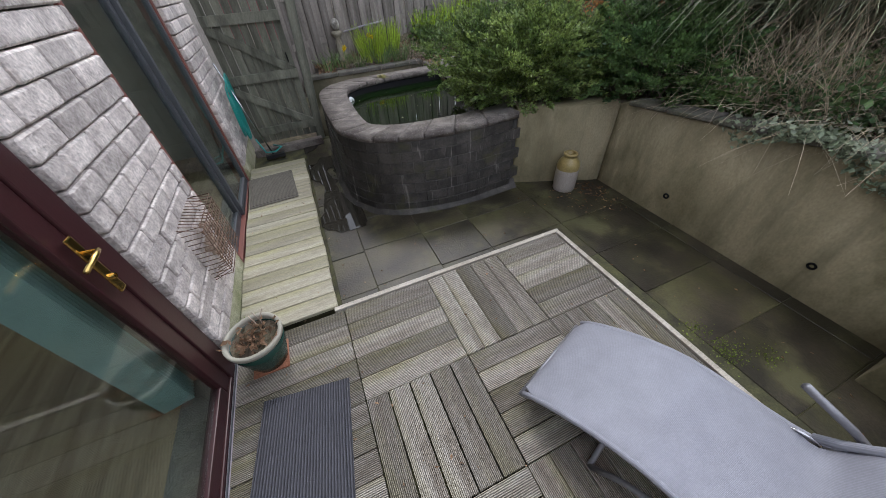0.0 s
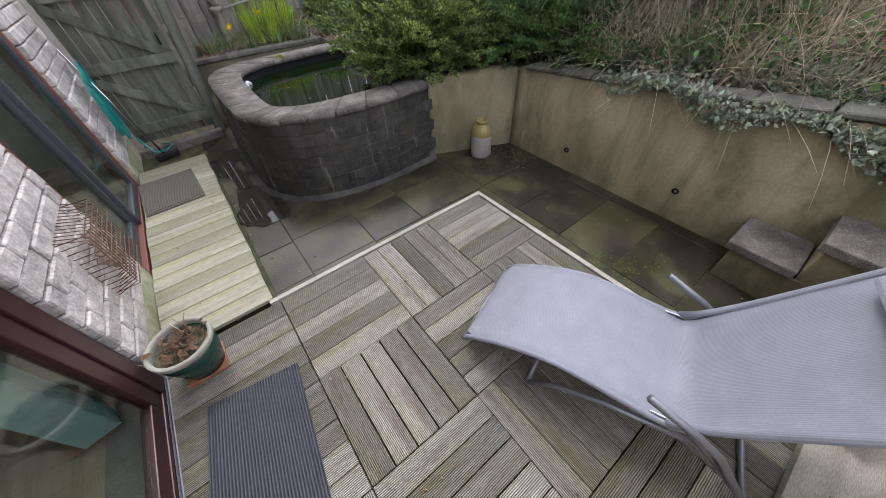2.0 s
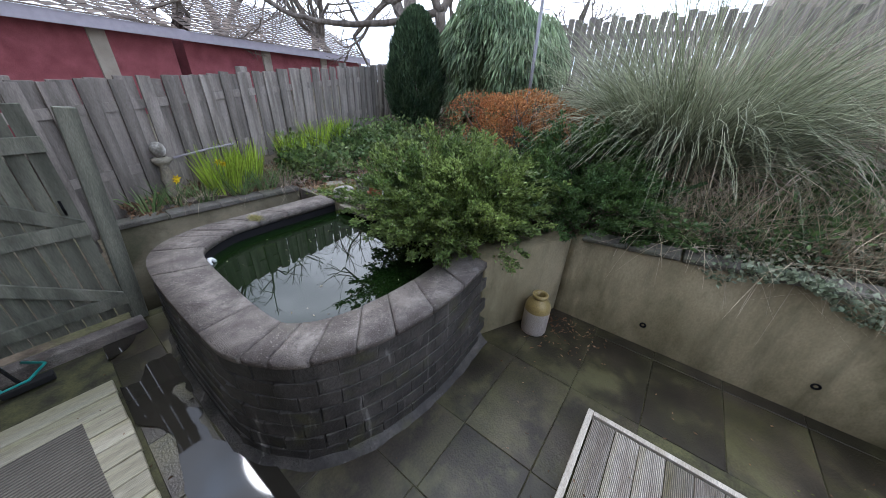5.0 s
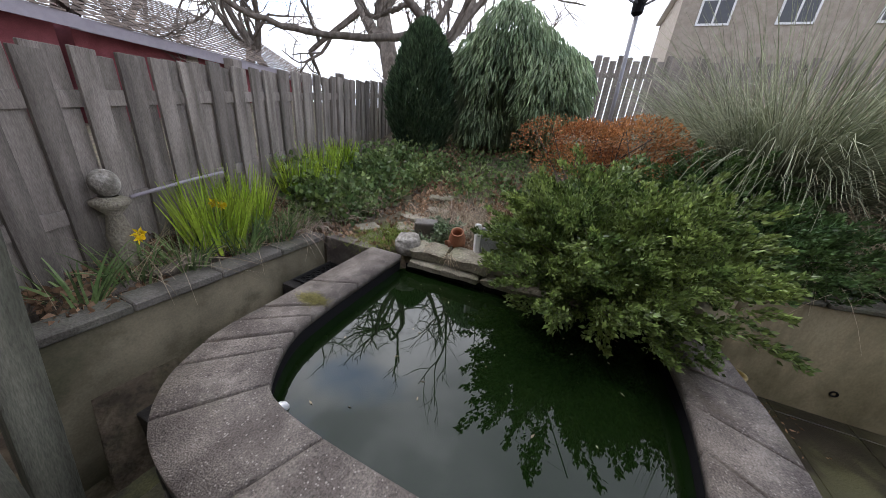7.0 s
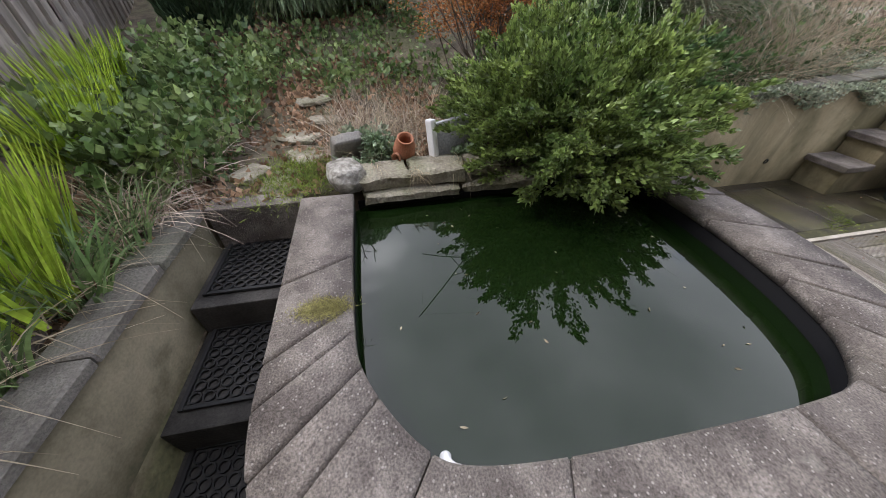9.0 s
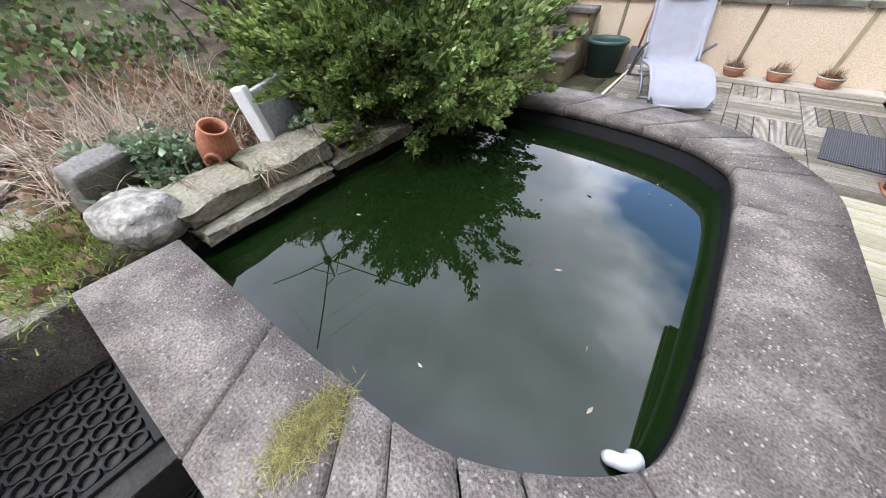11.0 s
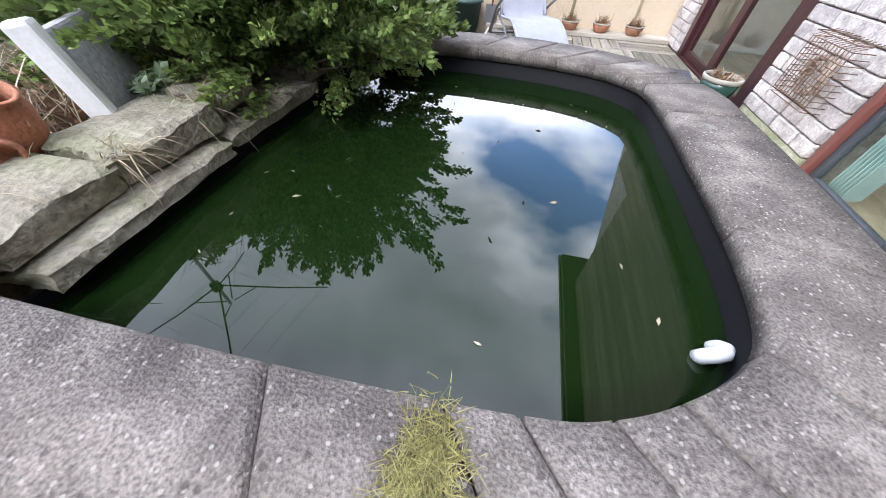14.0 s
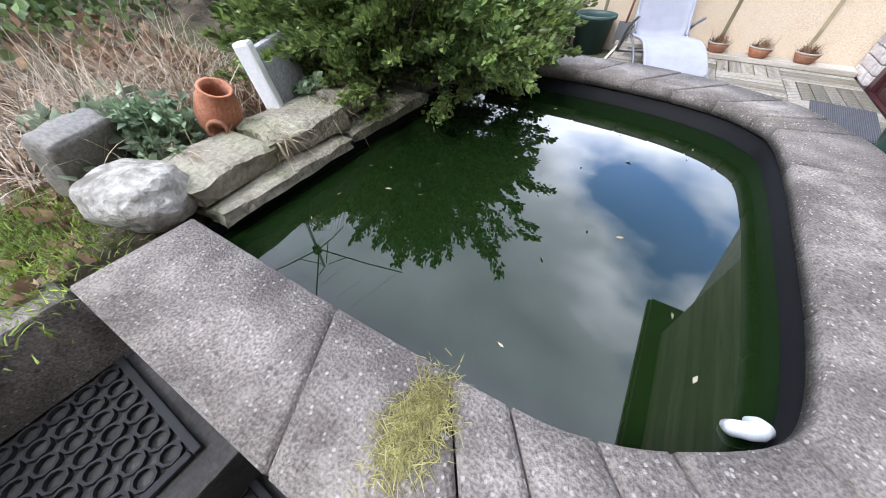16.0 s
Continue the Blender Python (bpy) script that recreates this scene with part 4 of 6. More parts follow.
# ---- gate ----
GY0 = 3.42
gate = thing("garden_gate", "dark green-grey boarded timber gate, closed", "gate", at=(-0.56, GY0, -0.02))
for i in range(9):
    boxed("board", i * 0.092, i * 0.092 + 0.085, -0.010, 0.012, 0.03, 1.66, M_GATE, gate, 0.003)
for z in (0.18, 0.82, 1.42):
    boxed("rail", 0.0, 0.83, -0.045, -0.012, z - 0.05, z + 0.05, M_GATE, gate, 0.004)
for z in (0.23, 0.87):
    bm = bmesh.new()
    box(bm, 0, math.hypot(0.78, 0.52), -0.042, -0.013, -0.045, 0.045, 0.004, pose(0.02, 0, z + 0.48, 0, 33, 0))
    part("brace", bm, M_GATE, gate)
tubes("latch", [[(0.76, -0.05, 0.95), (0.76, -0.09, 1.0), (0.76, -0.05, 1.05)]], 0.008, M_LINER, gate)
gpost = tagged(boxed("gate_post", -0.055, 0.055, -0.055, 0.055, -0.1, 1.62, M_GATE, None, 0.008), "dark weathered timber gate post", "gate post")
gpost.matrix_basis = pose(0.30, GY0 + 0.06, 0, 0, 5, 0)
tagged(boxed("door_step", -0.62, 0.30, GY0 - 0.16, GY0 - 0.04, -0.14, -0.03, M_COPING, None, 0.012), "wet concrete sill under the gate", "sill")

# ---- far buildings ----
def garage(x, y, yaw, w, label):
    t = thing("garage_block", label, "garage", at=(x, y, 0.4))
    t.rotation_euler = (0, 0, radians(yaw))
    boxed("wall", 0, w, 0, 4, 0, 2.3, M_CORAL, t)
    for i in range(int(w / 2.6)):
        boxed("pier", i * 2.6 + 2.3, i * 2.6 + 2.6, -0.05, 0, 0, 2.3, M_FARWALL, t)
    boxed("fascia", -0.2, w + 0.2, -0.35, -0.30, 2.2, 2.42, M_SILL, t)
    rows, cols = 16, int(w / 0.3)
    vv, ff = [], []
    for r in range(rows):
        for c in range(cols):
            y0, z0, y1, z1 = -0.38 + r * 0.17, 2.42 + r * 0.085, -0.38 + (r + 1) * 0.17 + 0.02, 2.42 + (r + 1) * 0.085 - 0.015
            x0, x1 = c * w / cols, (c + 1) * w / cols
            b = len(vv)
            vv += [(x0, y0, z0 + 0.03), ((x0 + x1) / 2, y0, z0 + 0.065), (x1, y0, z0 + 0.03), (x0, y1, z1 + 0.03), ((x0 + x1) / 2, y1, z1 + 0.065), (x1, y1, z1 + 0.03), (x0, y0, z0), (x1, y0, z0)]
            ff += [(b, b + 1, b + 4, b + 3), (b + 1, b + 2, b + 5, b + 4), (b + 6, b + 7, b + 2, b + 0)]
    fast("roof", vv, ff, M_ROOF, t)
    return t


garage(-3.0, 9.5, 14, 6.5, "red garage block with an old pantile roof")
garage(3.6, 11.3, 14, 7.5, "red garage block with a brown pantile roof")
farh = thing("far_house", "buff brick house far behind the garden fence", "house", at=(24, -7, 0.4))
boxed("wall", 0, 8, -6, 6, 0, 9.5, M_FARWALL, farh)
for y, z in ((-3.5, 7.4), (0.2, 7.4), (3.6, 7.4)):
    w = boxed("window", -0.06, 0.0, y, y + 1.5, z, z + 1.2, M_WHITE, farh)
    for k in range(2):
        boxed("pane", -0.075, -0.062, y + 0.1 + k * 0.7, y + 0.7 + k * 0.7, z + 0.1, z + 1.1, M_GREYFRAME, w)
boxed("eaves", -0.5, 8, -6.3, 6.3, 9.5, 9.7, M_WHITE, farh)


# ---- plants ----
def shrub(name, label, cat, base, centre, radii, n, size, mat, seed, lumps=12, width=0.5, sprays=14, low=-0.4, shell=0.4):
    t = thing(name, label, cat, at=base)
    c = np.array(centre) - base
    p, w = lumpy(c, radii, n, lumps, shell, low, seed)
    fol = leaves("foliage", p, w, size, mat, t, width)
    g = np.random.default_rng(seed)
    ends = p[g.integers(0, n, sprays)]
    stems("branchwork", (0, 0, 0), ends, 0.014, M_BARK, t)
    return t


def spray_shrub(label, base, centre, radii, sprays, per, size, mat, seed, lumps=22, low=-0.6, reach=0.24):
    """A shrub of many short leafy sprays, so that its outline is feathery and layered."""
    t = thing("evergreen_shrub", label, "shrub", at=base)
    g = np.random.default_rng(seed)
    p, w = lumpy(np.array(centre) - base, radii, sprays, lumps, 0.45, low, seed)
    w[:, 2] = w[:, 2] * 0.55 + 0.18
    w = unit(w)
    ln = reach * g.uniform(0.45, 1.25, sprays)
    u = g.random((sprays, per)) ** 0.6
    # side shoots fan out flat from each stem
    fan = unit(g.normal(size=(sprays, per, 3)) * [1, 1, 0.45]) * (0.055 * g.random((sprays, per)) * (1.15 - 0.6 * u))[..., None]
    q = p[:, None] + w[:, None] * (u * ln[:, None])[..., None] + fan
    q[..., 2] -= 0.10 * (u * ln[:, None]) * g.uniform(-0.5, 1.5, (sprays, 1))
    out = w[:, None] * 0.9 + fan * 11 + unit(g.normal(size=(sprays, per, 3))) * 0.55 + np.array([0, 0, 0.22])
    q, out = q.reshape(-1, 3), out.reshape(-1, 3)
    clear = q[:, 2] + base[2] > WATER_Z + 0.02
    leaves("foliage", q[clear], out[clear], size, mat, t, 0.58, 0.2)
    stems("branchwork", (0, 0, 0), p[g.integers(0, sprays, 60)], 0.013, M_BARK, t)
    return t


spray_shrub("bushy evergreen shrub with small bright green leaves over the pond", (2.75, 1.65, 0.58), (2.50, 1.62, 0.87), (0.88, 0.76, 0.50), 1250, 100, 0.030, M_BUSH, 11, 40, -0.75)
spray_shrub("dark evergreen shrub behind the retaining wall", (3.5, 0.75, 0.5), (3.4, 0.75, 1.0), (0.75, 0.85, 0.55), 620, 80, 0.032, M_DARKBUSH, 12, 26)
shrub("russet_shrub", "rust-orange twiggy shrub with dry flower heads", "shrub", (3.9, 1.6, 0.73), (3.75, 1.6, 1.42), (0.72, 0.95, 0.58), 15000, 0.026, M_ORANGE, 13, 14, width=0.6, sprays=90)
conifer = thing("conifer", "narrow dark green upright conifer", "conifer", at=(5.2, 4.58, 1.12))
g = np.random.default_rng(3)
n = 26000
hh = g.random(n) ** 0.8
rr = 0.50 * np.sin(np.pi * (0.18 + 0.82 * hh)) ** 0.6 * (1 - 0.35 * g.random(n) ** 2)
th = g.uniform(0, 2 * np.pi, n)
rr *= 1 + 0.12 * np.sin(5 * th + 9 * hh) + 0.07 * np.sin(11 * th - 23 * hh) + g.normal(0, 0.03, n)
p = np.stack([rr * np.cos(th), rr * np.sin(th), 0.05 + hh * 1.85], 1)
leaves("foliage", p, np.stack([np.cos(th) * 0.5, np.sin(th) * 0.5, np.full(n, 1.0)], 1) + g.normal(0, 0.25, (n, 3)), 0.09, M_CONIFER, conifer, 0.22)
stems("trunk", (0, 0, 0), [(0, 0, 1.5)], 0.05, M_BARK, conifer, 0.0)

bamboo = thing("bamboo_clump", "tall rounded clump of bamboo with drooping leaves", "bamboo", at=(6.0, 3.25, 1.25))
p, w = lumpy((0, 0, 1.08), (1.15, 1.22, 1.22), 38000, 18, 0.35, -0.8, 21)
w = w * 0.5 + np.array([0, 0, -0.9])
leaves("foliage", p, w, 0.17, M_BAMBOO, bamboo, 0.16, 0.1)
stems("canes", (0, 0, 0), p[:50], 0.012, M_STRAP, bamboo, 0.04)


def tussock(name, label, cat, at, n, length, width, mat, spread, droop, seed, rad=0.15, up=1.0, group=""):
    t = thing(name, label, cat, group, at=at)
    g = np.random.default_rng(seed)
    th = g.uniform(0, 2 * np.pi, n)
    r = rad * np.sqrt(g.random(n))
    root = np.stack([r * np.cos(th), r * np.sin(th), np.zeros(n)], 1)
    th2 = th + g.normal(0, 0.5, n)
    s = spread * np.sqrt(g.random(n))
    way = np.stack([s * np.cos(th2), s * np.sin(th2), np.full(n, up)], 1)
    blades("foliage", root, way, length * g.uniform(0.55, 1.1, n), width, mat, t, droop, 6)
    return t


pampas = tussock("pampas_grass", "large arching grey-green pampas grass clump", "pampas grass", (4.45, 0.10, 0.95), 6000, 2.85, 0.012, M_PAMPAS, 0.76, 0.52, 31, 0.40)
g = np.random.default_rng(33)
th = g.uniform(0.5 * np.pi, 1.7 * np.pi, 260)
s = g.uniform(0.4, 1.0, 260)
blades("dry_blades", np.zeros((260, 3)) + g.normal(0, 0.1, (260, 3)) * [1, 1, 0], np.stack([s * np.cos(th), s * np.sin(th), np.full(260, 0.9)], 1), g.uniform(1.3, 2.2, 260), 0.022, M_STRAW, pampas, 0.80, 8)

# dry twigs and canes on the bank
def thicket(name, label, at, radii, n, length, r, mat, seed, tilt=0.8):
    t = thing(name, label, "dry stems", at=at)
    g = np.random.default_rng(seed)
    root = g.uniform(-1, 1, (n, 3)) * [radii[0], radii[1], 0]
    way = g.normal(0, tilt, (n, 3)) + [0, 0, 1.0]
    way[:, 2] = np.abs(way[:, 2]) * 0.8 + 0.1
    blades("stems", root, way, length * g.uniform(0.4, 1.2, n), r, mat, t, 0.35, 5)
    return tagged(t, kind="stuff")


thicket("dry_stems", "tangle of dry brown plant stems on the bank", (3.75, -0.75, 0.85), (0.6, 0.9), 4600, 0.85, 0.006, M_STRAW, 41)
thicket("dry_stems", "bleached dead bramble canes behind the wall", (4.3, -2.0, 1.1), (1.0, 0.9), 2000, 0.9, 0.008, M_STRAW, 42)
thicket("dry_stems", "tangle of bare brown twigs beside the pampas grass", (5.3, -1.1, 1.4), (0.8, 1.2), 2000, 1.7, 0.009, M_TWIG, 43)
thicket("dry_stems", "dead grass and stems beside the garden path", (2.85, 2.75, 0.60), (0.35, 0.4), 420, 0.4, 0.005, M_STRAW, 44)
thicket("dry_stems", "flattened brown dead stems in the flower bed", (1.9, 4.25, 0.66), (1.0, 0.25), 1200, 0.42, 0.006, M_STRAW, 45, 2.0)


def creeper(name, label, cat, at, radii, n, size, mat, seed, hang=None):
    """A carpet of leaves over the ground, and over a wall's edge where it hangs."""
    t = thing(name, label, cat, at=at)
    g = np.random.default_rng(seed)
    c = g.uniform(-1, 1, (max(6, n // 40), 2))
    p2 = c[g.integers(0, len(c), n)] + g.normal(0, 0.12, (n, 2))
    p = np.stack([p2[:, 0] * radii[0], p2[:, 1] * radii[1], np.zeros(n)], 1)
    z = terrain(p[:, 0] + at[0], p[:, 1] + at[1]) - at[2]
    p[:, 2] = np.where(z > -0.3, z, 0.0) + g.random(n) ** 1.5 * radii[2]
    ok = z > -0.3
    if hang:
        k = n // 4
        p[:k, 0] = hang[0] - at[0] + g.normal(0, 0.03, k)
        d = g.random(k)
        lobes = np.abs(np.sin(p[:k, 1] * 4 + 1)) ** 2
        p[:k, 2] = hang[1] - at[2] - d * hang[2] * (0.25 + lobes)
        ok[:k] = True
    p, n = p[ok], int(ok.sum())
    leaves("foliage", p, g.normal(0, 0.8, (n, 3)) + [0, 0, 0.5], size, mat, t, 0.75, 0.15)
    return t


creeper("ivy", "variegated ivy trailing over the retaining wall", "ivy", (3.25, -1.3, 0.82), (0.35, 0.85, 0.16), 9500, 0.034, M_PALEIVY, 51, (2.91, 0.88, 0.17))
creeper("ivy", "dark ivy and ground cover on the bank", "ivy", (3.42, -0.25, 0.70), (0.3, 0.6, 0.3), 5200, 0.036, M_DARKBUSH, 52)
creeper("ground_cover", "low green leafy ground cover beside the path", "ground cover", (3.6, 4.3, 0.70), (1.1, 0.45, 0.30), 5200, 0.062, M_IVY, 53)
creeper("ground_cover", "low ivy spreading under the bamboo", "ground cover", (5.2, 3.2, 0.98), (1.3, 1.1, 0.14), 2800, 0.06, M_IVY, 54)
creeper("ground_cover", "pale green mint clump beside the slate", "ground cover", (2.75, 2.95, 0.58), (0.20, 0.16, 0.20), 1000, 0.05, M_PALEIVY, 55)
creeper("ground_cover", "bright green leafy perennial in the bed", "ground cover", (2.35, 4.15, 0.58), (0.22, 0.2, 0.3), 1500, 0.055, M_BUSH, 56)
creeper("leaf_litter", "brown fallen leaves and stalks behind the pond ledge", "leaf litter", (3.0, 2.75, 0.61), (0.6, 0.45, 0.04), 1800, 0.05, M_LITTER, 58)
thicket("dry_stems", "thin straw-coloured dead grass on the bank", (3.5, 2.75, 0.68), (0.6, 0.5), 900, 0.38, 0.005, M_STRAW, 46, 0.9)
thicket("dry_stems", "brown twiggy stems behind the slate", (3.1, 2.9, 0.63), (0.4, 0.35), 700, 0.42, 0.006, M_TWIG, 47, 0.7)
thicket("dry_stems", "flattened straw stems in the flower bed", (2.6, 4.15, 0.66), (0.7, 0.25), 800, 0.4, 0.006, M_TWIG, 48, 2.0)
creeper("leaf_litter", "brown leaves and debris on the flower bed soil", "leaf litter", (1.3, 4.15, 0.60), (0.9, 0.25, 0.03), 1600, 0.045, M_LITTER, 59)
creeper("leaf_litter", "dark fallen leaves under the bamboo", "leaf litter", (5.0, 3.4, 0.98), (1.4, 1.0, 0.03), 2400, 0.06, M_LITTER, 61)
creeper("leaf_litter", "brown fallen leaves along the path", "leaf litter", (3.0, 3.8, 0.62), (1.0, 0.7, 0.03), 2600, 0.045, M_LITTER, 57)

for i, (x, y, z, n, h) in enumerate(((1.45, 4.16, 0.65, 240, 0.56), (1.75, 4.28, 0.70, 220, 0.52), (2.5, 4.5, 0.80, 220, 0.45), (3.0, 4.65, 0.88, 200, 0.45), (3.5, 4.8, 0.98, 160, 0.4))):
    tussock("lime_perennial", "clump of fresh lime-green strap leaves in the bed", "perennial", (x, y, z), n, h, 0.02, M_LIME, 0.35, 0.12, 60 + i, 0.16, group="lime clumps")
for i, (x, y, n) in enumerate(((1.2, 4.08, 70), (0.95, 4.12, 50), (1.55, 4.05, 90), (1.85, 4.06, 90), (2.1, 4.1, 70), (0.7, 4.08, 40))):
    tussock("strap_leaved_plant", "clump of grey-green strap leaves by the wall", "perennial", (x, y, 0.60), n, 0.46, 0.018, M_STRAP, 0.6, 0.4, 70 + i, 0.1, group="strap-leaved clumps")


def daffodil(x, y, z, yaw):
    t = thing("daffodil", "yellow daffodil in flower in the bed", "daffodil", "daffodils", at=(x, y, z - 0.28))
    tubes("stem", [[(0, 0, 0), (0, 0, 0.2), (0.01, -0.01, 0.28)]], 0.004, M_STRAP, t)
    bm = bmesh.new()
    for k in range(6):
        a = k * math.pi / 3
        c = [bm.verts.new(q) for q in ((0, 0, 0), (0.022 * math.cos(a - 0.4), 0.022 * math.sin(a - 0.4), 0.006), (0.042 * math.cos(a), 0.042 * math.sin(a), 0.002), (0.022 * math.cos(a + 0.4), 0.022 * math.sin(a + 0.4), 0.006))]
        bm.faces.new(c)
    part("petals", bm, M_YELLOW, t).matrix_basis = pose(0.01, -0.015, 0.285, 75, 0, yaw)
    bm = bmesh.new()
    revolve(bm, [(0.010, 0), (0.012, 0.02), (0.018, 0.03), (0.016, 0.03), (0.010, 0.02)], 12)
    part("trumpet", bm, M_YELLOW, t).matrix_basis = pose(0.01, -0.016, 0.287, 75, 0, yaw)


for q in ((1.41, 4.09, 1.00, -20), (1.44, 4.07, 0.98, 20), (1.02, 4.16, 0.88, 0), (1.0, 4.14, 0.86, 40)):
    daffodil(*q)

# rotary clothes airer among the shrubs
airer = thing("rotary_airer", "grey metal rotary clothes airer with half-folded arms", "clothes airer", at=(4.1, 1.76, 0.7))
tubes("pole", [[(0, 0, 0), (0, 0.0, 1.2), (0.02, 0.02, 2.45)]], 0.019, M_STEEL, airer, 10)
bm = bmesh.new()
revolve(bm, [(0.02, -0.09), (0.05, -0.06), (0.055, 0.03), (0.03, 0.06)], 14)
part("hub", bm, M_LINER, airer, "black plastic hub").location = (0.018, 0.018, 2.12)
for k in range(4):
    a = radians(35 + 90 * k)
    ca, sa = math.cos(a), math.sin(a)
    arm = tubes("arm", [[(0.03 * ca, 0.03 * sa, 2.12), (0.55 * ca, 0.55 * sa, 2.42), (1.05 * ca, 1.05 * sa, 2.66)]], 0.010, M_STEEL, airer, 6)
    tubes("strut", [[(0.03 * ca, 0.03 * sa, 2.42), (0.32 * ca, 0.32 * sa, 2.29)]], 0.007, M_STEEL, arm, 6)
for r in (0.45, 0.75, 1.0):
    ring4 = [(r * math.cos(radians(35 + 90 * k)), r * math.sin(radians(35 + 90 * k)), 2.12 + r * 0.53) for k in range(5)]
    tubes("line", [[ring4[k], tuple((ring4[k][i] + ring4[k + 1][i]) / 2 - (0.03 if i == 2 else 0) for i in range(3)), ring4[k + 1]] for k in range(4)], 0.0014, M_SILL, airer, 4)

# bare trees behind the fence
def bare_tree(x, y, h, seed, label):
    t = thing("bare_tree", label, "tree", "bare trees", at=(x, y, 0.4))
    g = np.random.default_rng(seed)
    bm = bmesh.new()

    def grow(p, d, ln, r, depth):
        pts = [p]
        for k in range(4):
            d = (d + Vector(g.normal(0, 0.16, 3)) + Vector((0, 0, 0.04))).normalized()
            pts.append(pts[-1] + d * ln / 4)
        tube(bm, pts, r, r * 0.6, 6 if depth < 2 else 4)
        if depth < 6:
            for k in range(3 if depth < 4 else 2):
                a = pts[2 + (k % 3)]
                q = (d + Vector(g.normal(0, 0.62, 3))).normalized()
                grow(a, q, ln * g.uniform(0.6, 0.8), r * 0.55, depth + 1)

    grow(Vector((0, 0, 0)), Vector((0, 0, 1)), h * 0.38, h * 0.028, 0)
    part("trunk", bm, M_BARK, t)


def limb_tree():
    """An old pruned tree: a leaning trunk, one long drooping limb and thick stubs, with fine twigs."""
    t = thing("bare_tree", "old pruned bare tree with a long low limb over the fence", "tree", "bare trees", at=(7.4, 5.6, 0.4))
    g = np.random.default_rng(91)
    runs = [[(0.2, 0.1, 0), (0.0, 0.0, 1.5), (-0.35, -0.1, 2.7), (-0.43, -0.15, 2.95)], [(-0.43, -0.15, 2.95), (-0.7, 0.35, 2.82), (-1.15, 1.05, 2.70), (-1.7, 1.75, 2.64), (-2.2, 2.2, 2.69), (-2.7, 2.65, 2.85), (-3.4, 3.2, 3.3)],
            [(-0.43, -0.15, 2.95), (-0.5, 0.1, 3.3), (-0.7, 0.35, 3.55), (-0.85, 0.6, 4.2), (-0.7, 0.9, 5.2)], [(-0.6, 0.2, 3.42), (-0.95, 0.8, 3.10), (-1.08, 0.95, 3.12)], [(-0.95, 0.8, 3.10), (-0.95, 0.72, 3.7), (-1.2, 0.9, 4.5)], [(-0.43, -0.15, 2.95), (0.1, -0.5, 3.9), (0.3, -0.9, 5.2)]]
    widths = [(0.17, 0.12), (0.085, 0.04), (0.10, 0.05), (0.05, 0.045), (0.05, 0.02), (0.09, 0.03)]
    for k, (run, w) in enumerate(zip(runs, widths)):
        bm = bmesh.new()
        p = spline(run, 22)
        p = p + g.normal(0, 0.012, p.shape)
        tube(bm, p, w[0], w[1], 9)
        limb = part("trunk" if k == 0 else "limb", bm, M_BARK, t, smooth=True)
        if k:
            bm = bmesh.new()
            for _ in range(26):
                q = Vector(p[g.integers(6, 22)])
                d = Vector(g.normal(0, 1, 3) + [0, 0, 0.7]).normalized()
                for lv in range(3):
                    e = q + d * g.uniform(0.25, 0.6)
                    tube(bm, [q, q.lerp(e, 0.5) + Vector(g.normal(0, 0.03, 3)), e], 0.012 / (lv + 1), 0.008 / (lv + 1), 4)
                    q, d = e, (d + Vector(g.normal(0, 0.45, 3))).normalized()
            part("twig_spray", bm, M_BARK, limb)


limb_tree()
thicket("dry_stems", "pale bramble canes on the upper bank", (5.2, -2.6, 1.4), (1.2, 0.9), 2200, 1.1, 0.009, M_STRAW, 141, 0.9)
thicket("dry_stems", "tangled brown canes at the back of the bank", (6.6, -1.2, 1.7), (1.2, 1.6), 2200, 1.5, 0.011, M_TWIG, 142, 0.8)
creeper("ivy", "dark ivy among the brambles on the bank", "ivy", (4.3, -1.6, 1.05), (1.0, 1.0, 0.35), 4200, 0.055, M_DARKBUSH, 143)
creeper("ground_cover", "mixed green weeds on the bank", "ground cover", (4.0, -0.4, 0.9), (0.6, 0.7, 0.3), 2600, 0.05, M_IVY, 144)
bare_tree(4.5, 13.5, 8.0, 84, "bare winter tree behind the garages")
bare_tree(6.2, 16.0, 9.0, 95, "bare winter tree with fine twigs beyond the fence")
bare_tree(10.5, 13.0, 8.5, 96, "bare winter tree with fine twigs beyond the fence")
bare_tree(8.5, 14.0, 8.5, 85, "bare winter tree behind the garages")
bare_tree(17.0, 9.0, 9.0, 86, "tall bare winter tree in the distance")
bare_tree(6.9, 5.95, 10.5, 81, "bare winter tree behind the fence")
bare_tree(11.5, 9.0, 7.0, 82, "bare winter tree beyond the garages")
bare_tree(13.5, 4.5, 6.5, 83, "bare winter tree beyond the garden")

# ---- pond-side stones ----
def rock(name, label, cat, at, size, mat, seed, rz=0, rx=0, ry=0, group="", rough=0.16, boxy=0.5):
    bm = bmesh.new()
    bmesh.ops.create_icosphere(bm, subdivisions=4, radius=1.0)
    for v in bm.verts:
        c = v.co.copy()
        m = max(abs(c.x), abs(c.y), abs(c.z))
        c = c.lerp(c / m, boxy)
        nz = noise.noise(c * 1.6 + Vector((seed, 0, 0))) * rough + noise.noise(c * 5 + Vector((0, seed, 0))) * rough * 0.3
        v.co = Vector((c.x * size[0], c.y * size[1], c.z * size[2])) * (1 + nz)
    ob = part(name, bm, mat, smooth=True)
    ob.matrix_basis = pose(*at, rx, ry, rz)
    return tagged(ob, label, cat, group)


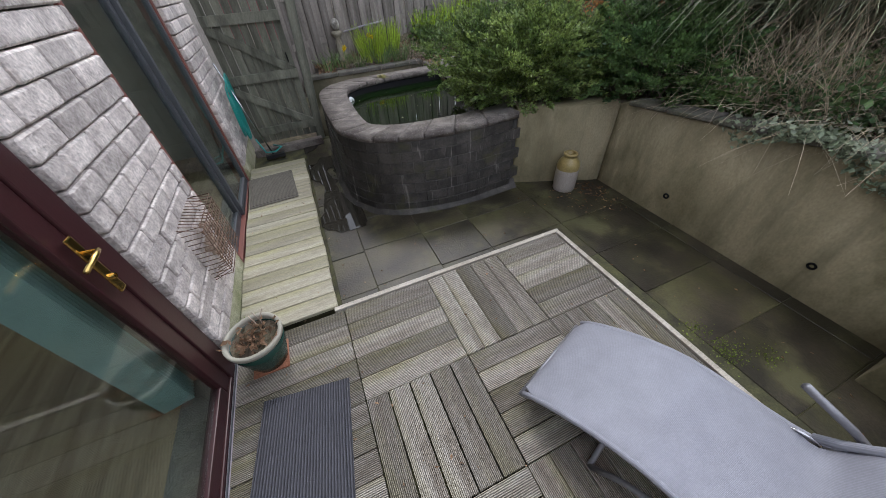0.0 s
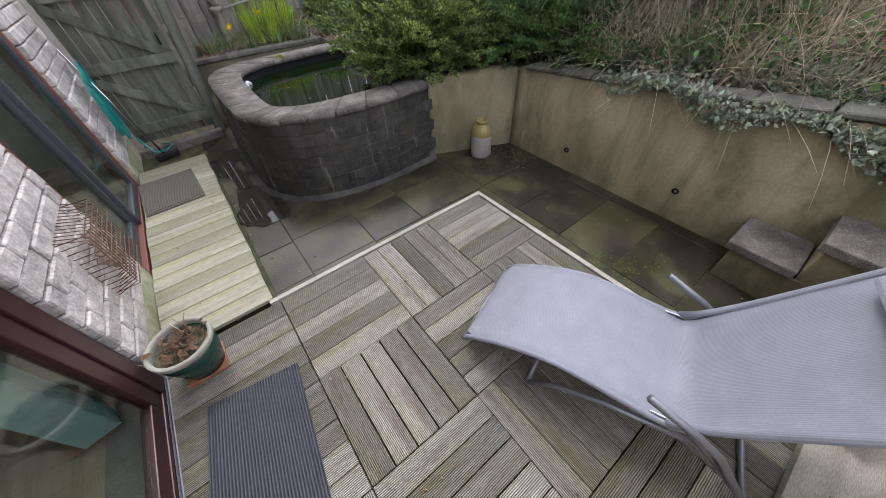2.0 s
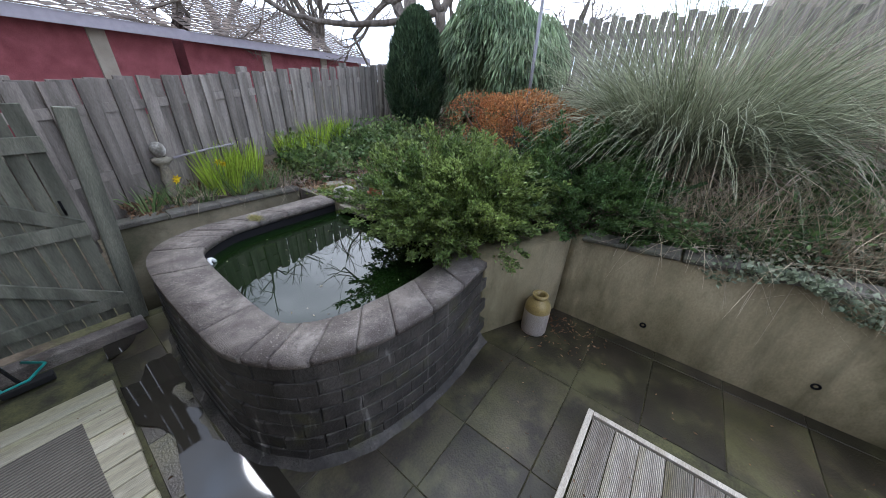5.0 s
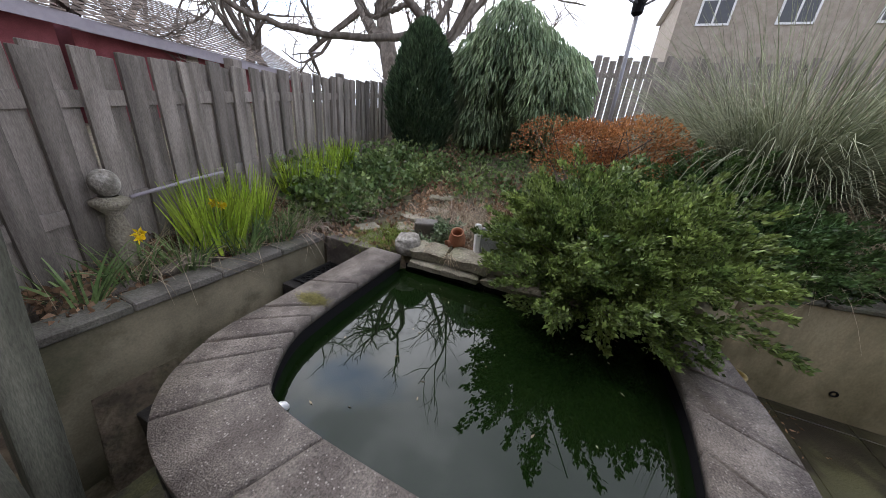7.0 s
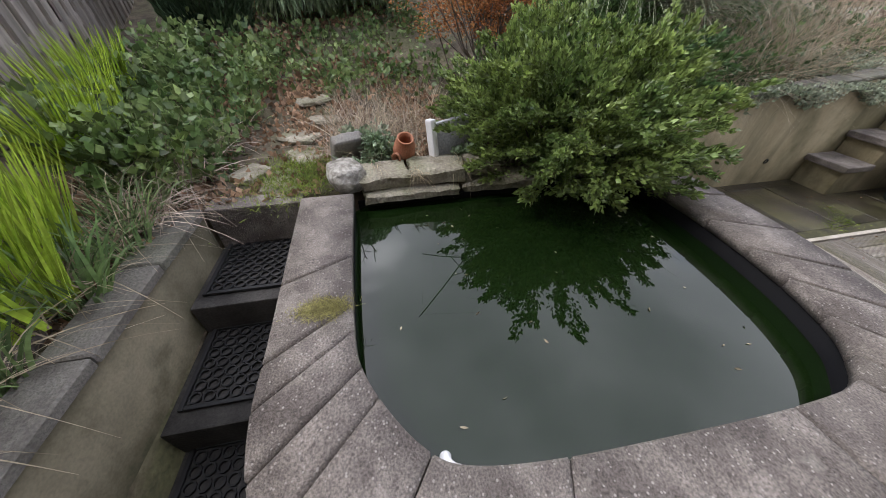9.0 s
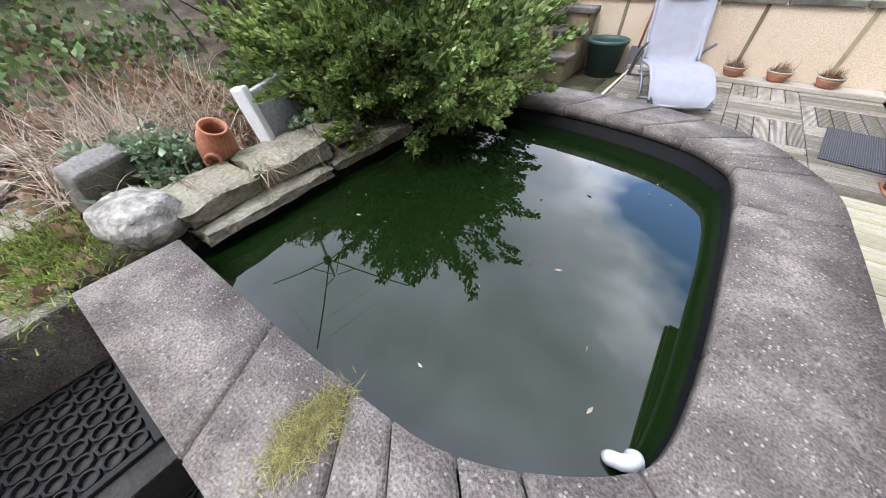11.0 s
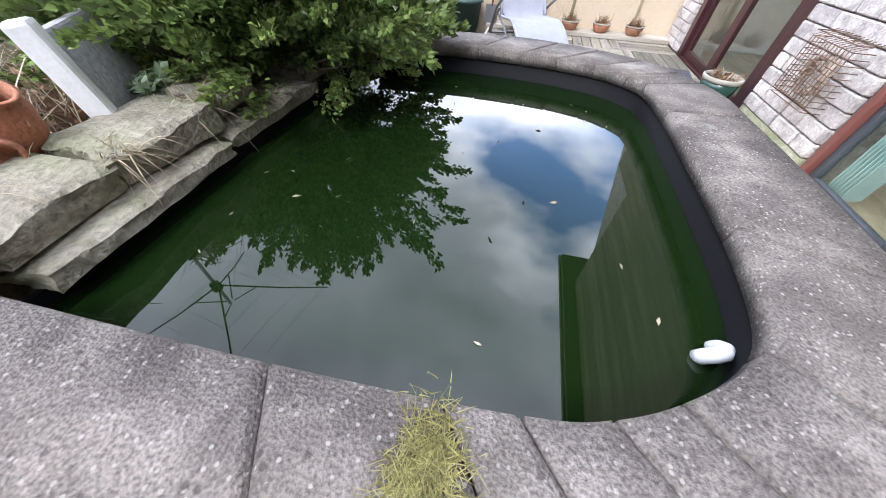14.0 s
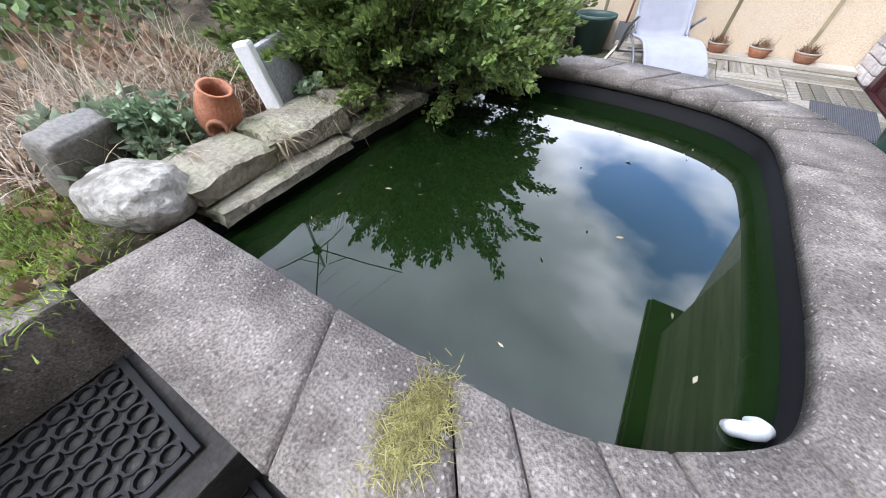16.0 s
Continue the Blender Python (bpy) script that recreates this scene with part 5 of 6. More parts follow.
def split_stone(label, at, size, mat, seed, rz, tilt=0.0):
    """A quarried slab with flat bed faces and broken, uneven edges."""
    bm = bmesh.new()
    box(bm, -1, 1, -1, 1, -1, 1)
    bmesh.ops.subdivide_edges(bm, edges=bm.edges[:], cuts=15, use_grid_fill=True)
    for v in bm.verts:
        c = v.co.copy()
        side = max(abs(c.x), abs(c.y))
        q = Vector((c.x * size[0], c.y * size[1], c.z * size[2]))
        chip = noise.noise(q * 9 + Vector((seed, 0, 0))) * 0.55 + noise.noise(q * 30 + Vector((0, seed, 0))) * 0.3
        if side > 0.98:
            q.x += c.x * 0.022 * (chip - 0.25)
            q.y += c.y * 0.045 * (chip - 0.25)
        edge = max(0.0, side - 0.8) / 0.2 * max(0.0, abs(c.z) - 0.5) * 2
        q.z += 0.007 * noise.noise(q * 12 + Vector((seed, 3, 0))) - 0.016 * edge * c.z * (0.6 + chip)
        v.co = q
    ob = part("ledge_stone", bm, mat)
    ob.matrix_basis = pose(*at, 0, tilt, rz)
    return tagged(ob, label, "stone", "ledge stones")


for i, q in enumerate(((2.30, 2.86, 0.662, 0.115, 0.155, 0.042, 6), (2.31, 2.53, 0.668, 0.12, 0.185, 0.044, -3), (2.33, 2.24, 0.672, 0.10, 0.11, 0.036, 5))):
    split_stone("flat broken-edged sandstone slab on the pond ledge", q[:3], q[3:6], M_STONE, 3.1 * i, q[6], -3)
for i, q in enumerate(((2.25, 2.70, 0.587, 0.125, 0.30, 0.028, 2), (2.27, 2.12, 0.587, 0.12, 0.27, 0.028, -2), (2.36, 1.58, 0.60, 0.14, 0.26, 0.04, 0))):
    split_stone("mossy lower sandstone course above the pond liner", q[:3], q[3:6], M_STONE, 20 + 2.7 * i, q[6])
boxed("back_liner", 2.185, 2.20, 1.30, 3.03, WATER_Z - 0.3, 0.557, M_LINER, pond, 0.003)
rock("boulder", "rounded grey boulder blotched with white lichen at the pond's corner", "boulder", (2.29, 3.08, 0.685), (0.13, 0.105, 0.085), M_BOULDER, 9.0, 25, 0, 0, "", 0.12, 0.3)
rock("slate_slab", "grey slate slab standing by the path", "slate", (2.62, 3.08, 0.70), (0.042, 0.105, 0.12), M_SLATE, 4.0, 25, 0, -22, "", 0.04, 0.96)
for i, (x, y, a, b) in enumerate(((2.48, 3.5, 0.17, 0.12), (2.85, 3.42, 0.15, 0.11), (3.15, 3.5, 0.16, 0.12), (3.4, 3.32, 0.14, 0.1), (3.7, 3.42, 0.15, 0.12), (2.6, 3.72, 0.13, 0.1))):
    rock("stepping_stone", "irregular flat stepping stone in the garden path", "stepping stone", (x, y, float(terrain(x, y)) + 0.012), (a, b, 0.022), M_STONE, 6 + i, 30 * i, 0, 0, "stepping stones", 0.1, 0.6)


# ---- sun lounger ----
def lounger(x, y, yaw):
    t = thing("sun_lounger", "grey mesh fabric folding sun lounger with raised back", "sun lounger", at=(x, y, 0.0))
    t.rotation_euler = (0, 0, radians(yaw))
    # profile along +y from the foot: length, height
    prof = spline([(0.0, 0.075), (0.03, 0.135), (0.12, 0.195), (0.28, 0.27), (0.45, 0.315), (0.58, 0.315), (0.75, 0.295), (0.91, 0.282), (0.98, 0.305), (1.03, 0.38), (1.11, 0.52), (1.20, 0.69), (1.32, 0.91), (1.43, 1.10)], 80)
    back = spline([(0.93, 0.295), (1.01, 0.37), (1.10, 0.51), (1.20, 0.69), (1.32, 0.91), (1.43, 1.10)], 40)
    W = 0.285

    def sheet(name, pr, thick=0.012):
        n, cols = len(pr), 9
        vv = []
        for dz in (0, -thick):
            for a, z in pr:
                for c in range(cols):
                    u = -1 + 2 * c / (cols - 1)
                    wide = W - 0.030 * math.exp(-(((a - 0.94) / 0.055) ** 2)) - 0.05 * max(0.0, 1 - a / 0.07) ** 2
                    sag = 0.012 * (1 - u * u) + 0.004 * math.sin(a * 21) * (1 - u * u)
                    vv.append((u * wide, a, z + dz - sag))
        ff = []
        N = n * cols
        for i in range(n - 1):
            for c in range(cols - 1):
                b = i * cols + c
                ff += [(b, b + 1, b + cols + 1, b + cols), (N + b, N + b + cols, N + b + cols + 1, N + b + 1)]
        for i in range(n - 1):
            for c in (0, cols - 1):
                b = i * cols + c
                ff.append((b, b + cols, N + b + cols, N + b))
        for c in range(cols - 1):
            for i in (0, n - 1):
                b = i * cols + c
                ff.append((b, b + 1, N + b + 1, N + b))
        return fast(name, vv, ff, M_FABRIC, t, smooth=True)

    sheet("sling", prof)
    pil = boxed("head_pillow", -0.21, 0.21, -0.12, 0.12, 0.0, 0.05, M_FABRIC, t, 0.018)
    pil.matrix_basis = pose(0, 1.315, 0.93, 61, 0, 0)
    for sgn in (-1, 1):
        e = sgn * (W + 0.004)
        tubes("seat_rail", [[(e, a, z - 0.012) for a, z in prof[2:46:3]]], 0.015, M_FABRIC, t, 8)
        tubes("back_rail", [[(e, a, z - 0.012) for a, z in back[::3]]], 0.017, M_FABRIC, t, 8)
        tubes("front_leg", [[(e * 1.05, 0.40, 0.012), (e * 1.05, 0.52, 0.13), (e * 1.05, 0.72, 0.21), (e * 1.05, 1.05, 0.27)]], 0.013, M_STEEL, t, 8)
        tubes("rear_leg", [[(e * 1.08, 1.32, 0.012), (e * 1.08, 1.10, 0.24), (e * 1.08, 1.0, 0.33)]], 0.013, M_STEEL, t, 8)
        tubes("arm_rest", [[(e * 1.14, 0.80, 0.47), (e * 1.14, 0.98, 0.38), (e * 1.14, 1.10, 0.30), (e * 1.14, 1.26, 0.10), (e * 1.14, 1.32, 0.016)]], 0.016, M_STEEL, t, 8)
        tubes("hinge_spring", [[(e * 0.95, 0.91 + 0.05 * math.cos(a), 0.27 + 0.02 * math.sin(a)) for a in np.linspace(0, 6.28, 14)]], 0.006, M_CHROME, t, 6)
    tubes("foot_bar", [[(-W, 0.004, 0.066), (W, 0.004, 0.066)]], 0.013, M_STEEL, t, 8)
    for fy, fw in ((0.40, 1.05), (1.32, 1.08)):
        tubes("floor_bar", [[(-W * fw, fy, 0.014), (W * fw, fy, 0.014)]], 0.013, M_STEEL, t, 8)
    return t


lounger(1.055, -0.93, 200)


# ---- pots, jar, mats ----
def pot(name, label, at, r, h, mat, rim_mat, soil=True):
    t = thing(name, label, "plant pot", at=at)
    bm = bmesh.new()
    revolve(bm, [(0.02, 0.0), (r * 0.62, 0.0), (r * 0.74, h * 0.25), (r * 0.90, h * 0.62), (r * 0.95, h * 0.86), (r * 0.86, h * 0.86), (r * 0.6, 0.03)])
    part("body", bm, mat, t, smooth=True)
    bm = bmesh.new()
    revolve(bm, [(r * 0.86, h * 0.86), (r * 0.97, h * 0.86), (r, h * 0.92), (r, h * 0.99), (r * 0.97, h), (r * 0.88, h), (r * 0.85, h * 0.95), (r * 0.86, h * 0.86)])
    part("rim", bm, rim_mat, t, smooth=True)
    bm = bmesh.new()
    bmesh.ops.create_grid(bm, x_segments=12, y_segments=12, size=r * 0.6)
    for v in bm.verts:
        d = v.co.length
        v.co *= 1.38 * max(abs(v.co.x), abs(v.co.y)) / d if d > 1e-6 else 1
        v.co.z = h * 0.84 + 0.02 * noise.noise(v.co * 30)
    part("soil", bm, M_SOIL, t)
    return t


p1 = pot("plant_pot", "dark green glazed pot with pale rim and dead plant", (-0.43, -0.20, 0.016), 0.155, 0.25, M_GREENPOT, M_RIM)
g = np.random.default_rng(5)
leaves("dead_leaves", np.c_[g.normal(0, 0.06, (90, 2)), 0.225 + 0.03 * g.random(90)], g.normal(0, 1, (90, 3)) + [0, 0, 0.4], 0.04, M_LITTER, p1, 0.6)
tubes("twigs", [[(0.05, 0.03, 0.2), (0.06, 0.06, 0.3), (0.09, 0.08, 0.34)], [(0.02, 0.08, 0.2), (0.0, 0.1, 0.3)], [(0.06, 0.05, 0.28), (0.03, 0.09, 0.33)]], 0.003, M_TWIG, p1)
tagged(boxed("pot_saucer", -0.53, -0.33, -0.30, -0.10, 0.001, 0.016, M_TERRA, None, 0.004), "square terracotta tile under the green pot", "saucer")
for i, x in enumerate((-0.15, 0.29, 0.72, 1.25)):
    q = pot("plant_pot", "low terracotta bowl with a dried plant by the wall", (x, RY + 0.15, 0.052), 0.125, 0.11, M_TERRA, M_RIM)
    q["group"] = "bowls by the wall"
    gg = np.random.default_rng(90 + i)
    w = gg.normal(0, 0.5, (160, 3)) + [0, 0, 1]
    blades("dry_plant", np.c_[gg.normal(0, 0.04, (160, 2)), np.full(160, 0.09)], w, gg.uniform(0.06, 0.16, 160), 0.008, M_LITTER, q, 0.2, 3)

jar = thing("stoneware_jar", "tall cream stoneware jar with ochre glazed shoulder", "jar", at=(2.50, 0.66, SLAB_Z))
bm = bmesh.new()
revolve(bm, [(0.01, 0.0), (0.118, 0.0), (0.125, 0.02), (0.125, 0.26)])
part("body", bm, M_JAR, jar, smooth=True)
bm = bmesh.new()
revolve(bm, [(0.125, 0.26), (0.124, 0.30), (0.105, 0.35), (0.068, 0.385), (0.062, 0.40), (0.075, 0.405), (0.078, 0.43), (0.066, 0.435), (0.05, 0.43), (0.05, 0.34)])
part("shoulder", bm, M_JARTOP, jar, "ochre glazed shoulder and neck", True)
jar.scale = (0.9, 0.9, 0.92)


def doormat(name, label, x, y, w, d, yaw, mat, border, z):
    t = thing(name, label, "door mat", at=(x, y, z))
    t.rotation_euler = (0, 0, radians(yaw))
    boxed("mat_surface", -w / 2 + 0.03, w / 2 - 0.03, -d / 2 + 0.03, d / 2 - 0.03, 0.0, 0.012, mat, t)
    bm = bmesh.new()
    for q in ((-w / 2, w / 2, -d / 2, -d / 2 + 0.03), (-w / 2, w / 2, d / 2 - 0.03, d / 2), (-w / 2, -w / 2 + 0.03, -d / 2 + 0.03, d / 2 - 0.03), (w / 2 - 0.03, w / 2, -d / 2 + 0.03, d / 2 - 0.03)):
        box(bm, q[0], q[1], q[2], q[3], 0.0, 0.009, 0.002)
    part("border", bm, border, t)
    return t


doormat("door_mat", "dark grey ribbed door mat on the decking", -0.30, -0.88, 0.46, 0.78, -8, M_MAT, M_MAT, 0.002)
doormat("door_mat", "worn brown ribbed mat on the boardwalk", -0.39, 2.0, 0.48, 0.66, 3, M_MATBROWN, M_MATBROWN, 0.002)

# ---- wire planter on the wall ----
cage = thing("wire_wall_planter", "rusty wire half-basket hung on the block wall", "wire basket", at=(HX + 0.02, 0.30, 0.32))
W_, H_, D_ = 0.40, 0.40, 0.11
for i in range(13):
    u = i * W_ / 12
    tubes("wire", [[(0.0, u, 0.0), (D_, u, 0.04), (D_, u, H_ * 0.9), (0.0, u, H_)]], 0.0028, M_RUST, cage, 5)
for i in range(12):
    z = 0.02 + i * H_ / 12
    tubes("wire", [[(0.0, 0, z), (D_, 0, z), (D_, W_, z), (0.0, W_, z)]], 0.0028, M_RUST, cage, 5)
bm = bmesh.new()
for a in np.linspace(0, 2 * math.pi, 15)[:-1]:
    tube(bm, [(0.05 + 0.03 * math.cos(a * 3), 0.2 + 0.10 * math.cos(a), 0.18 + 0.10 * math.sin(a)), (0.08, 0.2 + 0.10 * math.cos(a + 0.5), 0.18 + 0.10 * math.sin(a + 0.5)), (0.05, 0.2 + 0.11 * math.cos(a + 0.9), 0.18 + 0.11 * math.sin(a + 0.9))], 0.018, 0.012, 6)
nest = part("wicker_ball", bm, M_TWIG, cage, "woven wicker ring inside the basket")

# ---- hose on the wall ----
hose = thing("garden_hose", "coiled teal garden hose hung by the gate", "hose", at=(HX + 0.10, 3.05, 0.05))
runs = []
g = np.random.default_rng(8)
for k in range(7):
    a0, rx, rz = g.uniform(0, 6), g.uniform(0.07, 0.15), g.uniform(0.26, 0.42)
    runs.append([(0.03 * k / 9 + 0.02 * math.sin(a), rx * math.cos(a) + 0.02 * k - 0.05, 0.52 + rz * math.sin(a) + 0.03 * math.sin(3 * a)) for a in np.linspace(a0, a0 + 6.0, 22)])
for run in runs:
    tubes("loop", [run], 0.0075, M_HOSE, hose, 7)
tubes("tail", [[(0.05, 0.0, 0.15), (0.12, -0.12, 0.0), (0.22, -0.05, -0.035), (0.30, 0.08, -0.035), (0.2, 0.2, -0.035)]], 0.010, M_HOSE, hose, 7)
pole = thing("broom_pole", "white metal broom handle leaning on the wall", "broom", at=(HX + 0.05, 3.0, -0.1))
tubes("handle", [[(0.22, 0.1, 0.03), (0.02, 0.16, 1.15)]], 0.011, M_CHROME, pole, 8)
boxed("brush_head", 0.12, 0.36, 0.06, 0.13, 0.0, 0.05, M_RUBBER, pole, 0.008)

# ---- brass door handle on the sliding door ----
bm = bmesh.new()
box(bm, 0, 0.010, -0.02, 0.02, -0.13, 0.13, 0.006)
handle = part("handle", bm, M_BRASS, door_1, "polished brass lever handle")
handle.location = (0.035, D1 - D0 - 0.165, 1.03)
tubes("lever", [[(0.01, 0, 0.06), (0.05, 0, 0.06), (0.055, -0.03, 0.062), (0.05, -0.12, 0.055)]], 0.009, M_BRASS, handle, 8)
bm = bmesh.new()
revolve(bm, [(0.004, 0.014), (0.011, 0.014), (0.012, 0.0)], 12)
part("key_barrel", bm, M_BRASS, handle).matrix_basis = pose(0.01, 0, -0.06, 0, 90, 0)

# ---- steps up the bank, tub, tools ----
bank = thing("bank_steps", "rough concrete block steps against the retaining wall", "steps", at=(2.74, -1.95, SLAB_Z))
for i in range(3):
    y1 = 0.30 - i * 0.33
    boxed("riser", -0.17 + 0.004 * i, 0.18 - 0.004 * i, -0.95 + 0.004 * i, y1 - 0.04, -0.1 + i * 0.23, 0.25 + i * 0.23, M_RENDER, bank, 0.01)
    boxed("tread", -0.20, 0.182, y1 - 0.36 - 0.003 * i, y1, 0.252 + i * 0.23, 0.315 + i * 0.23, M_COPING, bank, 0.012)
tub = thing("garden_tub", "dark green plastic tub beside the bank steps", "tub", at=(2.25, -2.36, SLAB_Z))
bm = bmesh.new()
revolve(bm, [(0.01, 0), (0.20, 0), (0.25, 0.40), (0.275, 0.41), (0.275, 0.45), (0.25, 0.45), (0.24, 0.40), (0.19, 0.03)])
part("body", bm, M_TUB, tub, smooth=True)
spade = thing("garden_spade", "long-handled spade with red shaft leaning on the cream wall", "spade", at=(1.85, RY + 0.22, 0))
tubes("shaft", [[(0, 0.0, 0.25), (0.0, -0.17, 0.78)]], 0.014, M_REDFRAME, spade, 8)
boxed("blade", -0.09, 0.09, -0.004, 0.004, 0.002, 0.27, M_STEEL, spade, 0.002)
tubes("grip", [[(-0.05, -0.17, 0.86), (0.05, -0.17, 0.86)], [(-0.05, -0.17, 0.86), (0, -0.17, 0.78), (0.05, -0.17, 0.86)]], 0.011, M_LINER, spade, 8)


def wheelie(x, y, mat, label):
    t = thing("wheelie_bin", label, "wheelie bin", "wheelie bins", at=(x, y, 0.745))
    bm = bmesh.new()
    r = box(bm, -0.24, 0.24, -0.27, 0.27, 0.03, 0.95)
    for v in bm.verts:
        if v.co.z < 0.5:
            v.co.x *= 0.78
            v.co.y *= 0.78
    bmesh.ops.bevel(bm, geom=bm.edges[:], offset=0.03, segments=2, affect="EDGES")
    part("body", bm, mat, t)
    boxed("lid", -0.26, 0.26, -0.31, 0.30, 0.952, 1.02, mat, t, 0.02)
    for sx in (-0.2, 0.2):
        bm = bmesh.new()
        revolve(bm, [(0.01, -0.025), (0.1, -0.025), (0.1, 0.025), (0.01, 0.025)], 18)
        part("wheel", bm, M_RUBBER, t).matrix_basis = pose(sx, -0.24, 0.1, 0, 90, 0)
    tubes("handle", [[(-0.2, -0.33, 0.96), (0.2, -0.33, 0.96)]], 0.015, mat, t, 8)


wheelie(2.05, -3.55, M_BINBLUE, "dark blue wheelie bin on the drive")
wheelie(1.42, -3.6, M_BINGREEN, "green wheelie bin on the drive")

# ---- by the pond ----
tpot = thing("terracotta_pot", "weathered terracotta pot with a side spout, tilted among the stems", "plant pot", at=(2.50, 2.72, 0.66))
tpot.scale = (0.78, 0.78, 0.78)
tpot.rotation_euler = (radians(10), radians(-24), radians(-10))
bm = bmesh.new()
revolve(bm, [(0.01, 0), (0.06, 0), (0.085, 0.06), (0.092, 0.13), (0.08, 0.20), (0.062, 0.235), (0.068, 0.25), (0.055, 0.25), (0.05, 0.22), (0.07, 0.12)])
part("body", bm, M_TERRA, tpot, smooth=True)
bm = bmesh.new()
revolve(bm, [(0.034, -0.03), (0.038, 0.025), (0.044, 0.03), (0.044, 0.038), (0.031, 0.038), (0.026, 0.0), (0.0, -0.005)], 18)
part("spout", bm, M_TERRA, tpot, smooth=True).matrix_basis = pose(-0.075, 0.045, 0.12, 0, -80, -30)
board = thing("white_edged_slab", "grey slab with a thick white edge standing on the ledge", "slab", at=(2.42, 2.50, 0.655))
board.rotation_euler = (radians(-8), 0, radians(-58))
boxed("face", 0.0, 0.30, -0.02, 0.02, 0.0, 0.25, M_GREYSLAB, board, 0.008)
boxed("white_edge", -0.045, -0.001, -0.03, 0.03, 0.0, 0.28, M_WHITE, board, 0.012)
bm = bmesh.new()
tube(bm, [(-0.034, -0.016, -0.03), (-0.036, -0.006, 0.0), (-0.022, 0.006, 0.022), (0.0, 0.010, 0.030), (0.022, 0.004, 0.024), (0.036, -0.010, 0.004), (0.038, -0.018, -0.02)], 0.026, 0.023, 14)
fl = part("pond_float", bm, M_WHITE, None, "", True)
fl.matrix_world = pose(0.775, 2.762, WATER_Z + 0.010, 0, 0, 40) @ Matrix.Scale(0.68, 4)
tagged(fl, "white plastic float half sunk at the pond's edge", "float")
grass = thing("grass_tuft", "olive and straw-coloured grass tuft growing from a coping joint", "grass", at=(1.30, 3.12, COPE))
gg = np.random.default_rng(14)
n = 1800
r0 = np.c_[gg.normal(0, 0.022, n), gg.normal(0, 0.042, n), np.zeros(n)]
blades("foliage", r0, gg.normal(0, 0.9, (n, 3)) * [1, 1, 0.2] + [0, 0, 0.8], gg.uniform(0.012, 0.045, n), 0.0022, M_TUFT, grass, 0.5, 4)
moss = thing("moss_patch", "green mossy grass at the top of the steps", "moss", at=(2.5, 3.4, 0.61))
n = 4200
r0 = np.c_[gg.normal(0, 0.17, n), gg.normal(0, 0.16, n), np.zeros(n)]
blades("foliage", r0, gg.normal(0, 0.7, (n, 3)) + [0, 0, 1], gg.uniform(0.015, 0.05, n), 0.005, M_GRASS, tagged(moss, kind="stuff"), 0.3, 3)
orn = thing("stone_ornament", "weathered stone baluster ornament with a ball top", "garden ornament", at=(0.98, 4.22, 0.70))
orn.scale = (0.85, 0.85, 1.0)
bm = bmesh.new()
revolve(bm, [(0.01, 0), (0.09, 0), (0.09, 0.04), (0.05, 0.07), (0.07, 0.18), (0.04, 0.30), (0.07, 0.33), (0.10, 0.36), (0.10, 0.38), (0.05, 0.40)], 20)
part("pedestal", bm, M_STONE, orn, smooth=True)
bm = bmesh.new()
bmesh.ops.create_uvsphere(bm, u_segments=20, v_segments=12, radius=0.075)
bmesh.ops.translate(bm, vec=(0, 0, 0.47), verts=bm.verts)
part("ball", bm, M_BOULDER, orn, smooth=True)


rock("log", "weathered grey log lying in the flower bed", "log", (1.30, 4.10, 0.63), (0.30, 0.05, 0.045), M_BARK, 31, 8, 0, 4, "", 0.12, 0.2)
rock("log", "short rotting log by the daffodils", "log", (0.78, 4.10, 0.62), (0.17, 0.05, 0.035), M_BARK, 33, -12, 0, 0, "", 0.14, 0.3)
stick = tagged(tubes("garden_cane", [[(1.10, 4.30, 1.06), (1.45, 4.38, 1.10), (1.75, 4.46, 1.12)]], 0.012, M_SILL, None, 8), "pale grey cane propped across the bed", "cane")
gg = np.random.default_rng(303)
for x, y, n, ln, lab in ((1.0, 4.14, 260, 0.32, "sprawl of dead grey stems round the stone ornament"), (1.45, 4.2, 160, 0.5, "dead stems among the lime-green leaves")):
    t = thing("dead_stems", lab, "dead stems", at=(x, y, 0.60), kind="stuff")
    way = gg.normal(0, 1, (n, 3)) * [1.0, 0.35, 0.3] + [0, 0.1, 0.38]
    blades("stem", np.c_[gg.normal(0, 0.16, n), gg.normal(0, 0.06, n), np.zeros(n)], way, gg.uniform(0.4, 1.0, n) * ln, 0.006, M_STRAW, t, 0.25, 5)
for x, y, z, n, ln in ((2.22, 2.66, 0.70, 46, 0.16), (2.30, 2.36, 0.70, 40, 0.20), (2.46, 2.62, 0.66, 60, 0.34), (2.36, 2.92, 0.70, 30, 0.22)):
    t = thing("dead_grass_wisp", "wisp of bleached dead grass hanging over the stone ledge", "dead grass", "ledge wisps", at=(x, y, z))
    way = gg.normal(0, 0.6, (n, 3)) + [-0.5, 0.1, 0.55]
    blades("stem", gg.normal(0, 0.03, (n, 3)) * [1, 1, 0], way, gg.uniform(0.4, 1.0, n) * ln, 0.0045, M_STRAW, t, 0.75, 6)
